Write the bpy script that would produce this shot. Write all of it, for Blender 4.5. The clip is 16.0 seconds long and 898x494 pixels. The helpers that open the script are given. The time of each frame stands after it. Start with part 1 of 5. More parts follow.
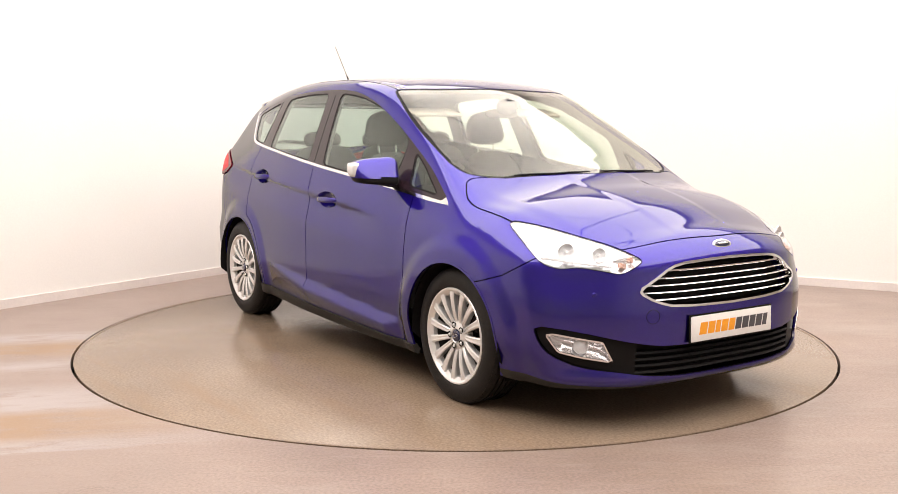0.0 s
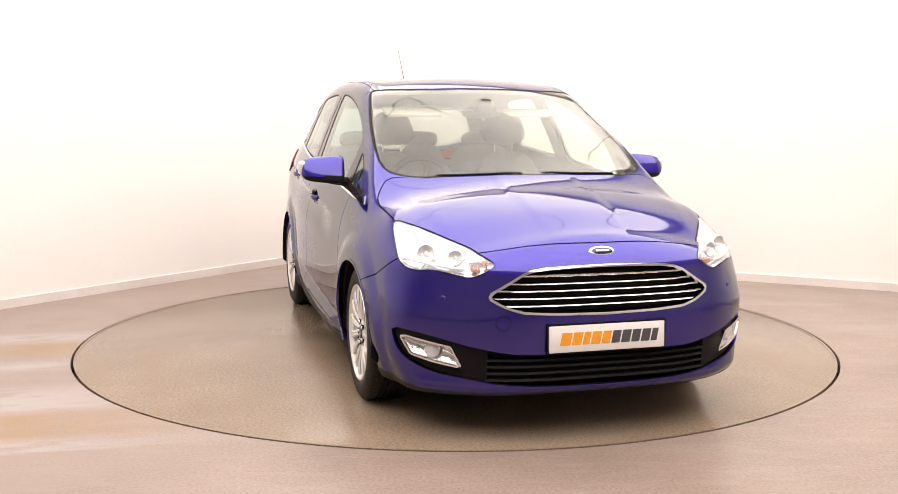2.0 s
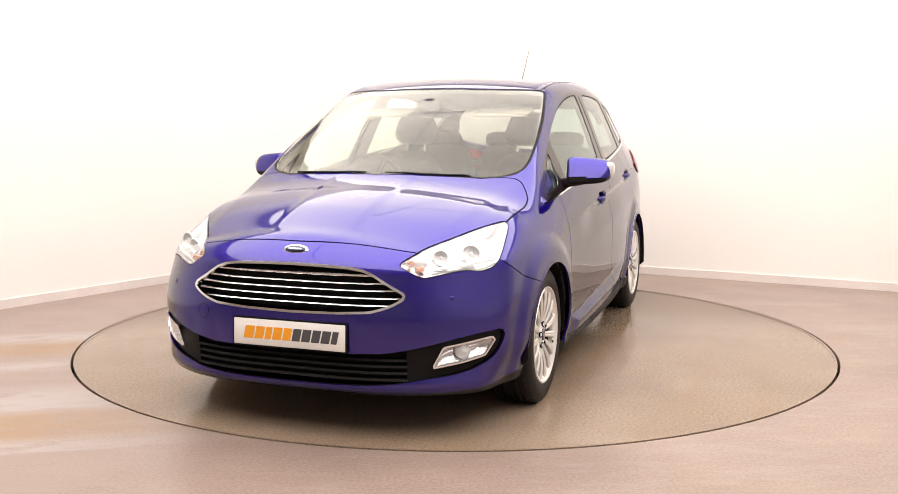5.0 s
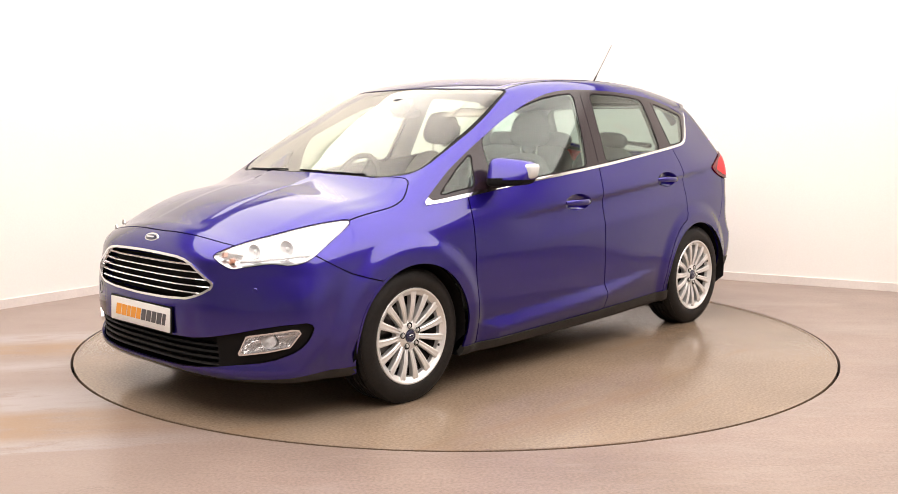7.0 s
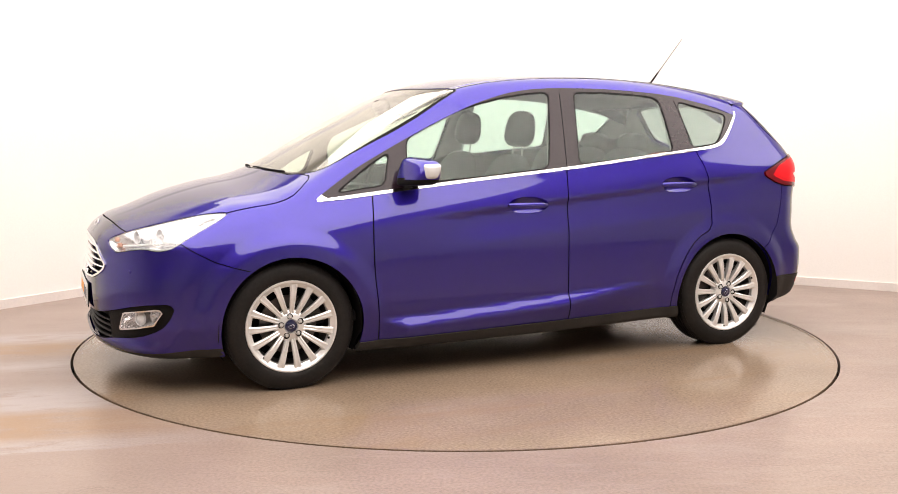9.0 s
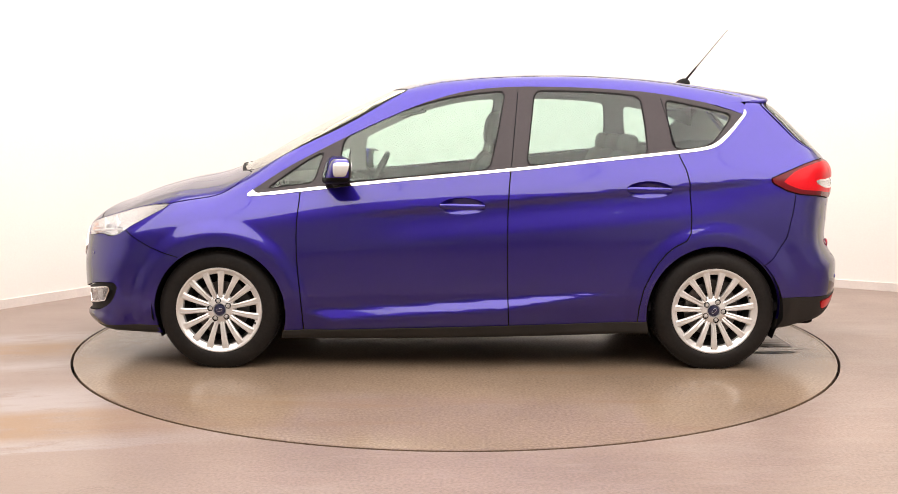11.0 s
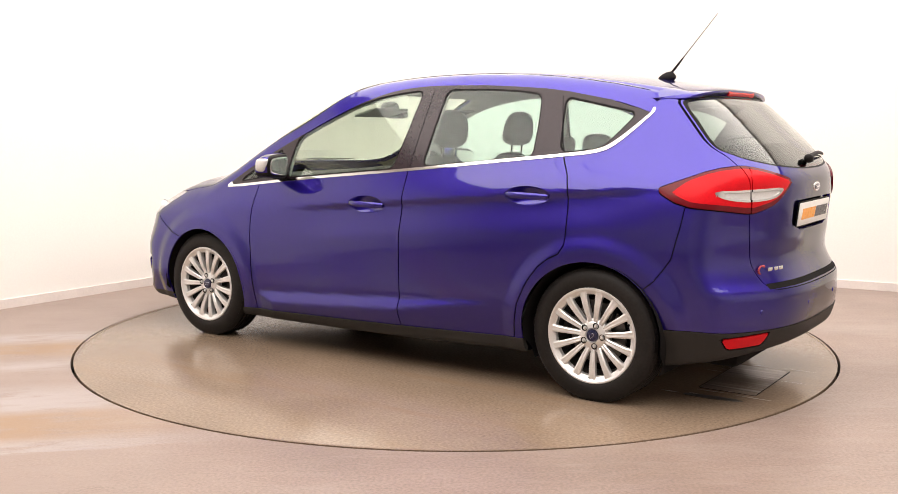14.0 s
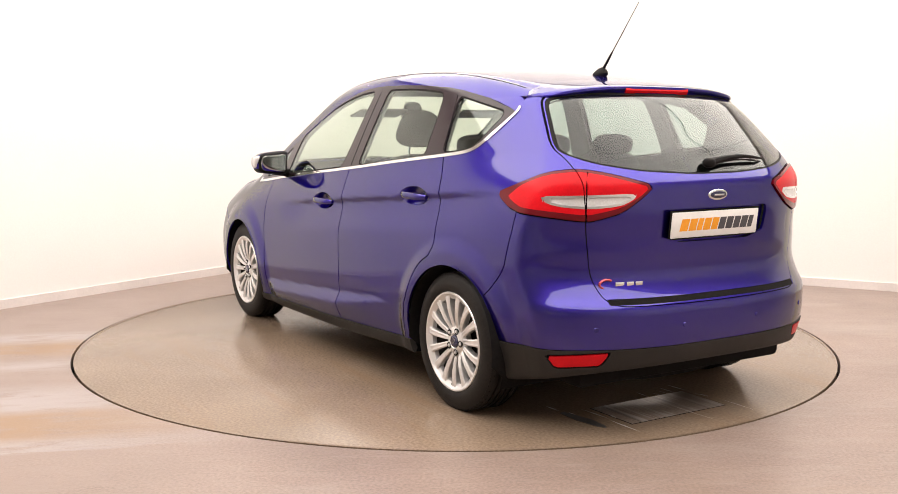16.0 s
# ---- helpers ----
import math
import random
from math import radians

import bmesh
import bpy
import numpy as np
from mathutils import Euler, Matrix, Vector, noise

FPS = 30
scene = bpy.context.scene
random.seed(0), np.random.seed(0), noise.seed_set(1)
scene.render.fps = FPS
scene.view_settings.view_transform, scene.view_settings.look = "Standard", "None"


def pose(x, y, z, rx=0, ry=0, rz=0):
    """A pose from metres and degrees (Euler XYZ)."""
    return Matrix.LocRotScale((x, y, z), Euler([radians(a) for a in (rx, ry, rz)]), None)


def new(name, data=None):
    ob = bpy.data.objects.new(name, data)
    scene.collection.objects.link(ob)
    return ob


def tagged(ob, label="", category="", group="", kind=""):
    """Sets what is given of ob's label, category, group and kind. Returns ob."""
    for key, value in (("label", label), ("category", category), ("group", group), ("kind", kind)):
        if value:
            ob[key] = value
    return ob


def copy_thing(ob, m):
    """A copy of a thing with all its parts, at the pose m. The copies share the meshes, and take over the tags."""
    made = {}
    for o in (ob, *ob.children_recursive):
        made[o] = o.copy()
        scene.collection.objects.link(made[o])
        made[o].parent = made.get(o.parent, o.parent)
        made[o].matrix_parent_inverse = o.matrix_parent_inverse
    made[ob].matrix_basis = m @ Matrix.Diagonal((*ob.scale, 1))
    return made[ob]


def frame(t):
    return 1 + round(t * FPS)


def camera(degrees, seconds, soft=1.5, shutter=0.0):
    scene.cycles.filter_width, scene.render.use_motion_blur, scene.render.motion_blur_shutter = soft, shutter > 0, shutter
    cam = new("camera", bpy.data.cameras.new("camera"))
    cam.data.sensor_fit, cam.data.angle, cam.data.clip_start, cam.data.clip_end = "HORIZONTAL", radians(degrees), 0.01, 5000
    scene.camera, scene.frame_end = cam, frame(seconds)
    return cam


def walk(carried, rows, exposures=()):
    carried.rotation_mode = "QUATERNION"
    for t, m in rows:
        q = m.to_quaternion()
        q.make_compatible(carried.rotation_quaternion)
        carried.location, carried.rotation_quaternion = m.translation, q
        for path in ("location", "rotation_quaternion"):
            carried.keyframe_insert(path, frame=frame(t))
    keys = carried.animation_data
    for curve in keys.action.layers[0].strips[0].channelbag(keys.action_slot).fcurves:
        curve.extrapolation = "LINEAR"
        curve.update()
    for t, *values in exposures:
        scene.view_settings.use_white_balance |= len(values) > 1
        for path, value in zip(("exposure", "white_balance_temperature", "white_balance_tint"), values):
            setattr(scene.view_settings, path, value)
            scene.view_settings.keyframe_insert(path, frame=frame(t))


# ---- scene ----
# The camera stands still before a turntable in a bright photo studio.
EYE = pose(0, -6.119, 1.312, 90 - 7.09, -0.158, 0.367)
cam = camera(48.63, 16.0, soft=0.8)
walk(cam, [(0, EYE), (16, EYE)], [(0, 0.0), (16, 0.0)])

# ---- light: a ceiling of lit panels over a closed white room ----
CEILING = 3.45
world = bpy.data.worlds.new("world")
world.use_nodes = True
world.node_tree.nodes["Background"].inputs[0].default_value = (0.05, 0.05, 0.05, 1)
scene.world = world
PANEL_WATTS = 38
CORNER = Vector((-1.03, 3.89, 0))
ALONG_L, ALONG_R = Vector((-0.5735, -0.8192, 0)), Vector((0.898, -0.44, 0))
ACROSS = Vector((-0.44, -0.898, 0))
PANELS = [CORNER + ACROSS * a + ALONG_R * b for a in (1.2, 3.2, 5.2, 7.2) for b in (0.8, 2.8, 4.8, 6.8)]


# ---- materials ----
def material(name, colour, rough=0.5, metal=0.0, grain=0.0, grain_size=60.0, stain=0.0, stain_size=2.0, bump=0.0, bump_size=200.0, coat=0.0, spec=0.5, rough_vary=0.0):
    """A surface with a fine grain, broad stains and fine relief."""
    m = bpy.data.materials.new(name)
    m.use_nodes = True
    nt = m.node_tree
    b = nt.nodes["Principled BSDF"]
    b.inputs["Base Color"].default_value = (*colour, 1)
    b.inputs["Roughness"].default_value = rough
    b.inputs["Metallic"].default_value = metal
    b.inputs["Specular IOR Level"].default_value = spec
    if coat:
        b.inputs["Coat Weight"].default_value = coat
        b.inputs["Coat Roughness"].default_value = 0.03
    where = nt.nodes.new("ShaderNodeTexCoord").outputs["Object"]

    def spots(size, detail):
        n = nt.nodes.new("ShaderNodeTexNoise")
        n.inputs["Scale"].default_value, n.inputs["Detail"].default_value = size, detail
        nt.links.new(where, n.inputs["Vector"])
        return n.outputs["Fac"]

    def scaled(value, amount):
        n = nt.nodes.new("ShaderNodeMapRange")
        n.inputs["From Min"].default_value, n.inputs["From Max"].default_value = 0.3, 0.7
        n.inputs["To Min"].default_value, n.inputs["To Max"].default_value = 1 - amount, 1 + amount
        nt.links.new(value, n.inputs["Value"])
        return n.outputs["Result"]

    last = None
    for size, amount, detail in ((grain_size, grain, 3), (stain_size, stain, 5)):
        if amount:
            v = scaled(spots(size, detail), amount)
            if last is None:
                last = v
            else:
                k = nt.nodes.new("ShaderNodeMath")
                k.operation = "MULTIPLY"
                nt.links.new(last, k.inputs[0])
                nt.links.new(v, k.inputs[1])
                last = k.outputs[0]
    if last is not None:
        mix = nt.nodes.new("ShaderNodeVectorMath")
        mix.operation = "SCALE"
        mix.inputs[0].default_value = colour
        nt.links.new(last, mix.inputs["Scale"])
        nt.links.new(mix.outputs[0], b.inputs["Base Color"])
    if rough_vary:
        v = scaled(spots(stain_size * 3, 4), rough_vary)
        k = nt.nodes.new("ShaderNodeMath")
        k.operation = "MULTIPLY"
        k.inputs[1].default_value = rough
        nt.links.new(v, k.inputs[0])
        nt.links.new(k.outputs[0], b.inputs["Roughness"])
    if bump:
        r = nt.nodes.new("ShaderNodeBump")
        r.inputs["Strength"].default_value, r.inputs["Distance"].default_value = bump, 0.002
        nt.links.new(spots(bump_size, 2), r.inputs["Height"])
        nt.links.new(r.outputs[0], b.inputs["Normal"])
    return m


def glass(name, tint, rough=0.0, ior=1.43):
    """Clear, faintly tinted glass for panes that have two faces."""
    m = bpy.data.materials.new(name)
    m.use_nodes = True
    b = m.node_tree.nodes["Principled BSDF"]
    b.inputs["Base Color"].default_value = (*tint, 1)
    b.inputs["Roughness"].default_value = rough
    b.inputs["IOR"].default_value = ior
    b.inputs["Transmission Weight"].default_value = 1.0
    return m


def glowing(name, colour, strength):
    m = bpy.data.materials.new(name)
    m.use_nodes = True
    b = m.node_tree.nodes["Principled BSDF"]
    b.inputs["Base Color"].default_value = (*colour, 1)
    b.inputs["Emission Color"].default_value = (*colour, 1)
    b.inputs["Emission Strength"].default_value = strength
    return m


def car_paint(name):
    """Dark blue metallic paint with fine flakes under clear lacquer."""
    m = bpy.data.materials.new(name)
    m.use_nodes = True
    nt = m.node_tree
    b = nt.nodes["Principled BSDF"]
    flakes = nt.nodes.new("ShaderNodeTexVoronoi")
    flakes.inputs["Scale"].default_value = 900
    where = nt.nodes.new("ShaderNodeTexCoord")
    nt.links.new(where.outputs["Object"], flakes.inputs["Vector"])
    ramp = nt.nodes.new("ShaderNodeMixRGB")
    ramp.inputs[1].default_value = (*PAINT_A, 1)
    ramp.inputs[2].default_value = (*PAINT_B, 1)
    nt.links.new(flakes.outputs["Color"], ramp.inputs[0])
    nt.links.new(ramp.outputs[0], b.inputs["Base Color"])
    b.inputs["Metallic"].default_value = 1.0
    b.inputs["Roughness"].default_value = 0.40
    b.inputs["Specular Tint"].default_value = (*PAINT_EDGE, 1)
    b.inputs["Coat Weight"].default_value = 1.0
    b.inputs["Coat Roughness"].default_value = 0.035
    b.inputs["Coat IOR"].default_value = 1.63
    return m


PAINT_A, PAINT_B = (0.0155, 0.0085, 0.178), (0.035, 0.0190, 0.350)
PAINT_EDGE = (0.05, 0.03, 0.02)
PAINT = car_paint("blue_metallic_paint")
GLASS = glass("clear_glass", (0.74, 0.90, 0.83))
GLASS_SCREEN = glass("windscreen_glass", (0.88, 0.88, 0.78), ior=1.33)
GLASS_DARK = glass("tinted_glass", (0.70, 0.85, 0.79))
GLASS_REAR = glass("rear_privacy_glass", (0.46, 0.51, 0.49))
LENS = glass("clear_lens", (0.985, 0.985, 0.99))
RUBBER = material("tyre_rubber", (0.013, 0.0112, 0.0105), 0.55, spec=0.25, grain=0.25, grain_size=90, stain=0.2, stain_size=6, bump=0.3, bump_size=300)
ALLOY = material("silver_alloy", (0.84, 0.835, 0.83), 0.28, 0.55, grain=0.04, grain_size=300, stain=0.06, stain_size=14, coat=0.5)
CHROME = material("chrome", (0.86, 0.86, 0.87), 0.07, 1.0, grain=0.02)
BLACK_GLOSS = material("gloss_black_trim", (0.020, 0.011, 0.016), 0.16, spec=0.45, grain=0.05, stain=0.1)
BLACK = material("black_plastic", (0.010, 0.009, 0.009), 0.5, spec=0.1, grain=0.12, grain_size=250, stain=0.12, stain_size=5, bump=0.25, bump_size=500)
GREY_PLASTIC = material("grey_black_plastic", (0.030, 0.027, 0.025), 0.55, spec=0.2, grain=0.12, grain_size=250, stain=0.12, stain_size=5, bump=0.25, bump_size=500)
DARK = material("underbody_black", (0.010, 0.009, 0.009), 0.8, spec=0.1, grain=0.2, stain=0.2)
GAP = material("joint_shadow_black", (0.006, 0.005, 0.008), 0.8, spec=0.1, grain=0.1)
STEEL = material("brake_steel", (0.13, 0.12, 0.115), 0.35, 0.9, grain=0.15, grain_size=120, stain=0.15)
SEAT = material("charcoal_fabric", (0.030, 0.028, 0.030), 0.9, grain=0.3, grain_size=220, stain=0.12, stain_size=8, bump=0.4, bump_size=420)
HEADLINER = material("pale_headliner", (0.36, 0.345, 0.32), 0.9, grain=0.06, grain_size=200, stain=0.05)
PLATE_WHITE = material("plate_white", (0.85, 0.84, 0.82), 0.35, grain=0.02, stain=0.03, stain_size=8)
ORANGE = material("orange_print", (0.90, 0.36, 0.02), 0.4, grain=0.04)
CHARCOAL = material("charcoal_print", (0.075, 0.072, 0.08), 0.4, grain=0.04)
RED_LENS = material("red_lens", (0.62, 0.005, 0.012), 0.34, spec=0.15, grain=0.06, grain_size=120, stain=0.1, stain_size=10, coat=0.1)
RED_DARK = material("dark_red_lens", (0.13, 0.003, 0.008), 0.2, spec=0.3, grain=0.06, grain_size=120, coat=0.12)
WHITE_LENS = material("white_lens", (0.66, 0.66, 0.66), 0.15, 0.2, grain=0.08, grain_size=150, coat=1.0)
SILVER = material("bright_reflector", (0.62, 0.62, 0.635), 0.18, 0.85, grain=0.05, grain_size=90)
BOWL = material("pale_reflector", (0.70, 0.70, 0.71), 0.3, 0.3, grain=0.08, grain_size=120, coat=0.6)
# alloy darkened to hold the shade inside the rims; floor slot shares it
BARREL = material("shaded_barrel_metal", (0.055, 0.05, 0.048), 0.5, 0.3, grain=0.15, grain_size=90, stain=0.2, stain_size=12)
BADGE_BLUE = material("badge_blue", (0.007, 0.011, 0.060), 0.15, 0.3, grain=0.05, coat=1.0)
RED_EDGE = material("red_silver_badge", (0.62, 0.10, 0.13), 0.2, 0.5, grain=0.1, grain_size=200)
AMBER = material("amber_lens", (0.42, 0.20, 0.13), 0.2, grain=0.05)
MIRROR = material("mirror_glass", (0.9, 0.9, 0.9), 0.01, 1.0)
WALL = material("white_wall_paint", (0.88, 0.86, 0.825), 0.75, grain=0.015, grain_size=80, stain=0.02, stain_size=0.8, bump=0.06, bump_size=150)
SKIRTING = material("white_skirting_gloss", (0.76, 0.70, 0.665), 0.4, grain=0.03, stain=0.05, stain_size=3)
CEILING_PAINT = material("white_ceiling_paint", (0.82, 0.81, 0.79), 0.85, grain=0.02, stain=0.03, stain_size=1)
# wall colour dimmed for the unseen walls, to darken reflections on the car
WALL_DIM = material("unseen_wall_dimmed", (0.58, 0.56, 0.535), 0.8, grain=0.03, grain_size=80, stain=0.06, stain_size=0.8, bump=0.06, bump_size=150)


# ---- building blocks ----
def part(name, bm, mat, parent=None, label="", smooth=True, at=None):
    """Links a bmesh as one mesh object under a thing or a part."""
    me = bpy.data.meshes.new(name)
    bmesh.ops.recalc_face_normals(bm, faces=bm.faces)
    bm.to_mesh(me)
    bm.free()
    if smooth:
        for q in me.polygons:
            q.use_smooth = True
        me.set_sharp_from_angle(angle=radians(35))
    for one in (mat if isinstance(mat, (list, tuple)) else [mat]):
        me.materials.append(one)
    ob = new(name, me)
    ob.parent = parent
    if at is not None:
        ob.matrix_basis = at
    return tagged(ob, label)


def raw(name, verts, faces, mat, parent=None, label="", normals=None, smooth=True):
    """Links arrays of places and faces as one mesh object."""
    me = bpy.data.meshes.new(name)
    me.from_pydata([tuple(v) for v in verts], [], [tuple(int(i) for i in f) for f in faces])
    for q in me.polygons:
        q.use_smooth = smooth
    if normals is not None:
        me.normals_split_custom_set_from_vertices([tuple(n) for n in normals])
    me.materials.append(mat)
    ob = new(name, me)
    ob.parent = parent
    return tagged(ob, label)


def box(bm, lo, hi, bevel=0.0, m=None, segments=2):
    made = bmesh.ops.create_cube(bm, size=1)["verts"]
    lo, hi = Vector(lo), Vector(hi)
    for v in made:
        v.co = Vector([(lo[i] + hi[i]) / 2 + v.co[i] * (hi[i] - lo[i]) for i in range(3)])
    if bevel:
        edges = list({e for v in made for e in v.link_edges})
        made = bmesh.ops.bevel(bm, geom=edges, offset=bevel, segments=segments, profile=0.5, affect="EDGES")["verts"]
    if m is not None:
        bmesh.ops.transform(bm, matrix=m, verts=list(made))
    return bm


def lathe(bm, profile, n=48, m=None, closed=False):
    """Turns a profile of (radius, offset along y) round the y axis."""
    rings = []
    for r, y in profile:
        rings.append([bm.verts.new((r * math.cos(2 * math.pi * i / n), y, r * math.sin(2 * math.pi * i / n))) for i in range(n)])
    pairs = list(zip(rings, rings[1:])) + ([(rings[-1], rings[0])] if closed else [])
    for a, b in pairs:
        for i in range(n):
            bm.faces.new((a[i], a[(i + 1) % n], b[(i + 1) % n], b[i]))
    if m is not None:
        bmesh.ops.transform(bm, matrix=m, verts=[v for r in rings for v in r])
    return rings


def tube(bm, path, radius, n=8, caps=True):
    """A round bar along a path; radius a number or one per place."""
    path = [Vector(q) for q in path]
    rings = []
    for i, c in enumerate(path):
        d = (path[min(i + 1, len(path) - 1)] - path[max(i - 1, 0)]).normalized()
        u = d.cross(Vector((0, 0, 1)) if abs(d.z) < 0.9 else Vector((1, 0, 0))).normalized()
        w = d.cross(u)
        r = radius[i] if isinstance(radius, (list, tuple)) else radius
        rings.append([bm.verts.new(c + r * (math.cos(2 * math.pi * k / n) * u + math.sin(2 * math.pi * k / n) * w)) for k in range(n)])
    for a, b in zip(rings, rings[1:]):
        for k in range(n):
            bm.faces.new((a[k], a[(k + 1) % n], b[(k + 1) % n], b[k]))
    if caps:
        bm.faces.new(rings[0])
        bm.faces.new(rings[-1])
    return bm


# ---- the room ----
LEN_L, LEN_R, ROUND = 12.0, 10.0, 0.35
TABLE_R = 2.243


def wall_run(inset, z0, z1, thick):
    """The two walls behind the turntable, with a rounded corner, as one strip."""
    bm = bmesh.new()
    mid = (ALONG_L + ALONG_R).normalized()
    half = math.acos(max(-1, min(1, ALONG_L.dot(ALONG_R)))) / 2
    centre = CORNER + mid * (ROUND / math.sin(half))
    reach = ROUND / math.tan(half)
    path = [CORNER + ALONG_L * LEN_L]
    start, end = CORNER + ALONG_L * reach - centre, CORNER + ALONG_R * reach - centre
    for i in range(13):
        path.append(centre + start.normalized().slerp(end.normalized(), i / 12) * ROUND)
    path.append(CORNER + ALONG_R * LEN_R)
    rows = []
    for i, q in enumerate(path):
        d = (path[min(i + 1, len(path) - 1)] - path[max(i - 1, 0)]).normalized()
        n = Vector((d.y, -d.x, 0))
        if n.dot(mid) < 0:
            n = -n
        rows.append([bm.verts.new(q + n * o + Vector((0, 0, z))) for o, z in ((inset, z0), (inset, z1), (inset - thick, z1), (inset - thick, z0))])
    for a, b in zip(rows, rows[1:]):
        for k in range(4):
            bm.faces.new((a[k], a[(k + 1) % 4], b[(k + 1) % 4], b[k]))
    bm.faces.new(rows[0])
    bm.faces.new(rows[-1])
    return bm


def structure(name, bm, mat, label, category, smooth=True):
    return tagged(part(name, bm, mat, None, label, smooth), "", category, "", "structure")


def straight_wall(a, b, inward, thick=0.2):
    bm = bmesh.new()
    pts = [a, b, b - inward * thick, a - inward * thick]
    low = [bm.verts.new(q) for q in pts]
    high = [bm.verts.new(q + Vector((0, 0, CEILING))) for q in pts]
    bm.faces.new(low)
    bm.faces.new(high)
    for i in range(4):
        bm.faces.new((low[i], low[(i + 1) % 4], high[(i + 1) % 4], high[i]))
    return bm


def floor_material(name, base, worn, rough=0.33):
    """Painted concrete: fine speckle, broad cloudy wear and long pale scuffs."""
    m = material(name, base, rough, spec=0.3, grain=0.22, grain_size=75, stain=0.12, stain_size=1.3, bump=0.12, bump_size=260, rough_vary=0.06)
    nt = m.node_tree
    b = nt.nodes["Principled BSDF"]
    before = b.inputs["Base Color"].links[0].from_socket
    where = nt.nodes.new("ShaderNodeTexCoord")
    for scale, low, high, colour, part_of in worn:
        place = nt.nodes.new("ShaderNodeMapping")
        place.inputs["Rotation"].default_value = (0, 0, radians(-32))
        place.inputs["Scale"].default_value = scale
        n = nt.nodes.new("ShaderNodeTexNoise")
        n.inputs["Scale"].default_value, n.inputs["Detail"].default_value, n.inputs["Roughness"].default_value = 1.0, 8, 0.62
        nt.links.new(where.outputs["Object"], place.inputs["Vector"])
        nt.links.new(place.outputs[0], n.inputs["Vector"])
        r = nt.nodes.new("ShaderNodeMapRange")
        r.inputs["From Min"].default_value, r.inputs["From Max"].default_value = low, high
        r.inputs["To Max"].default_value = part_of
        nt.links.new(n.outputs["Fac"], r.inputs["Value"])
        mix = nt.nodes.new("ShaderNodeMixRGB")
        mix.inputs[2].default_value = (*colour, 1)
        nt.links.new(r.outputs[0], mix.inputs[0])
        nt.links.new(before, mix.inputs[1])
        before = mix.outputs[0]
    nt.links.new(before, b.inputs["Base Color"])
    return m


FLOOR = floor_material("grey_beige_floor_paint", (0.262, 0.198, 0.168), [((0.5, 2.2, 1), 0.52, 0.72, (0.37, 0.32, 0.29), 0.5), ((0.35, 1.1, 1), 0.52, 0.72, (0.285, 0.205, 0.145), 0.65), ((5, 16, 1), 0.50, 0.70, (0.33, 0.27, 0.24), 0.45)])


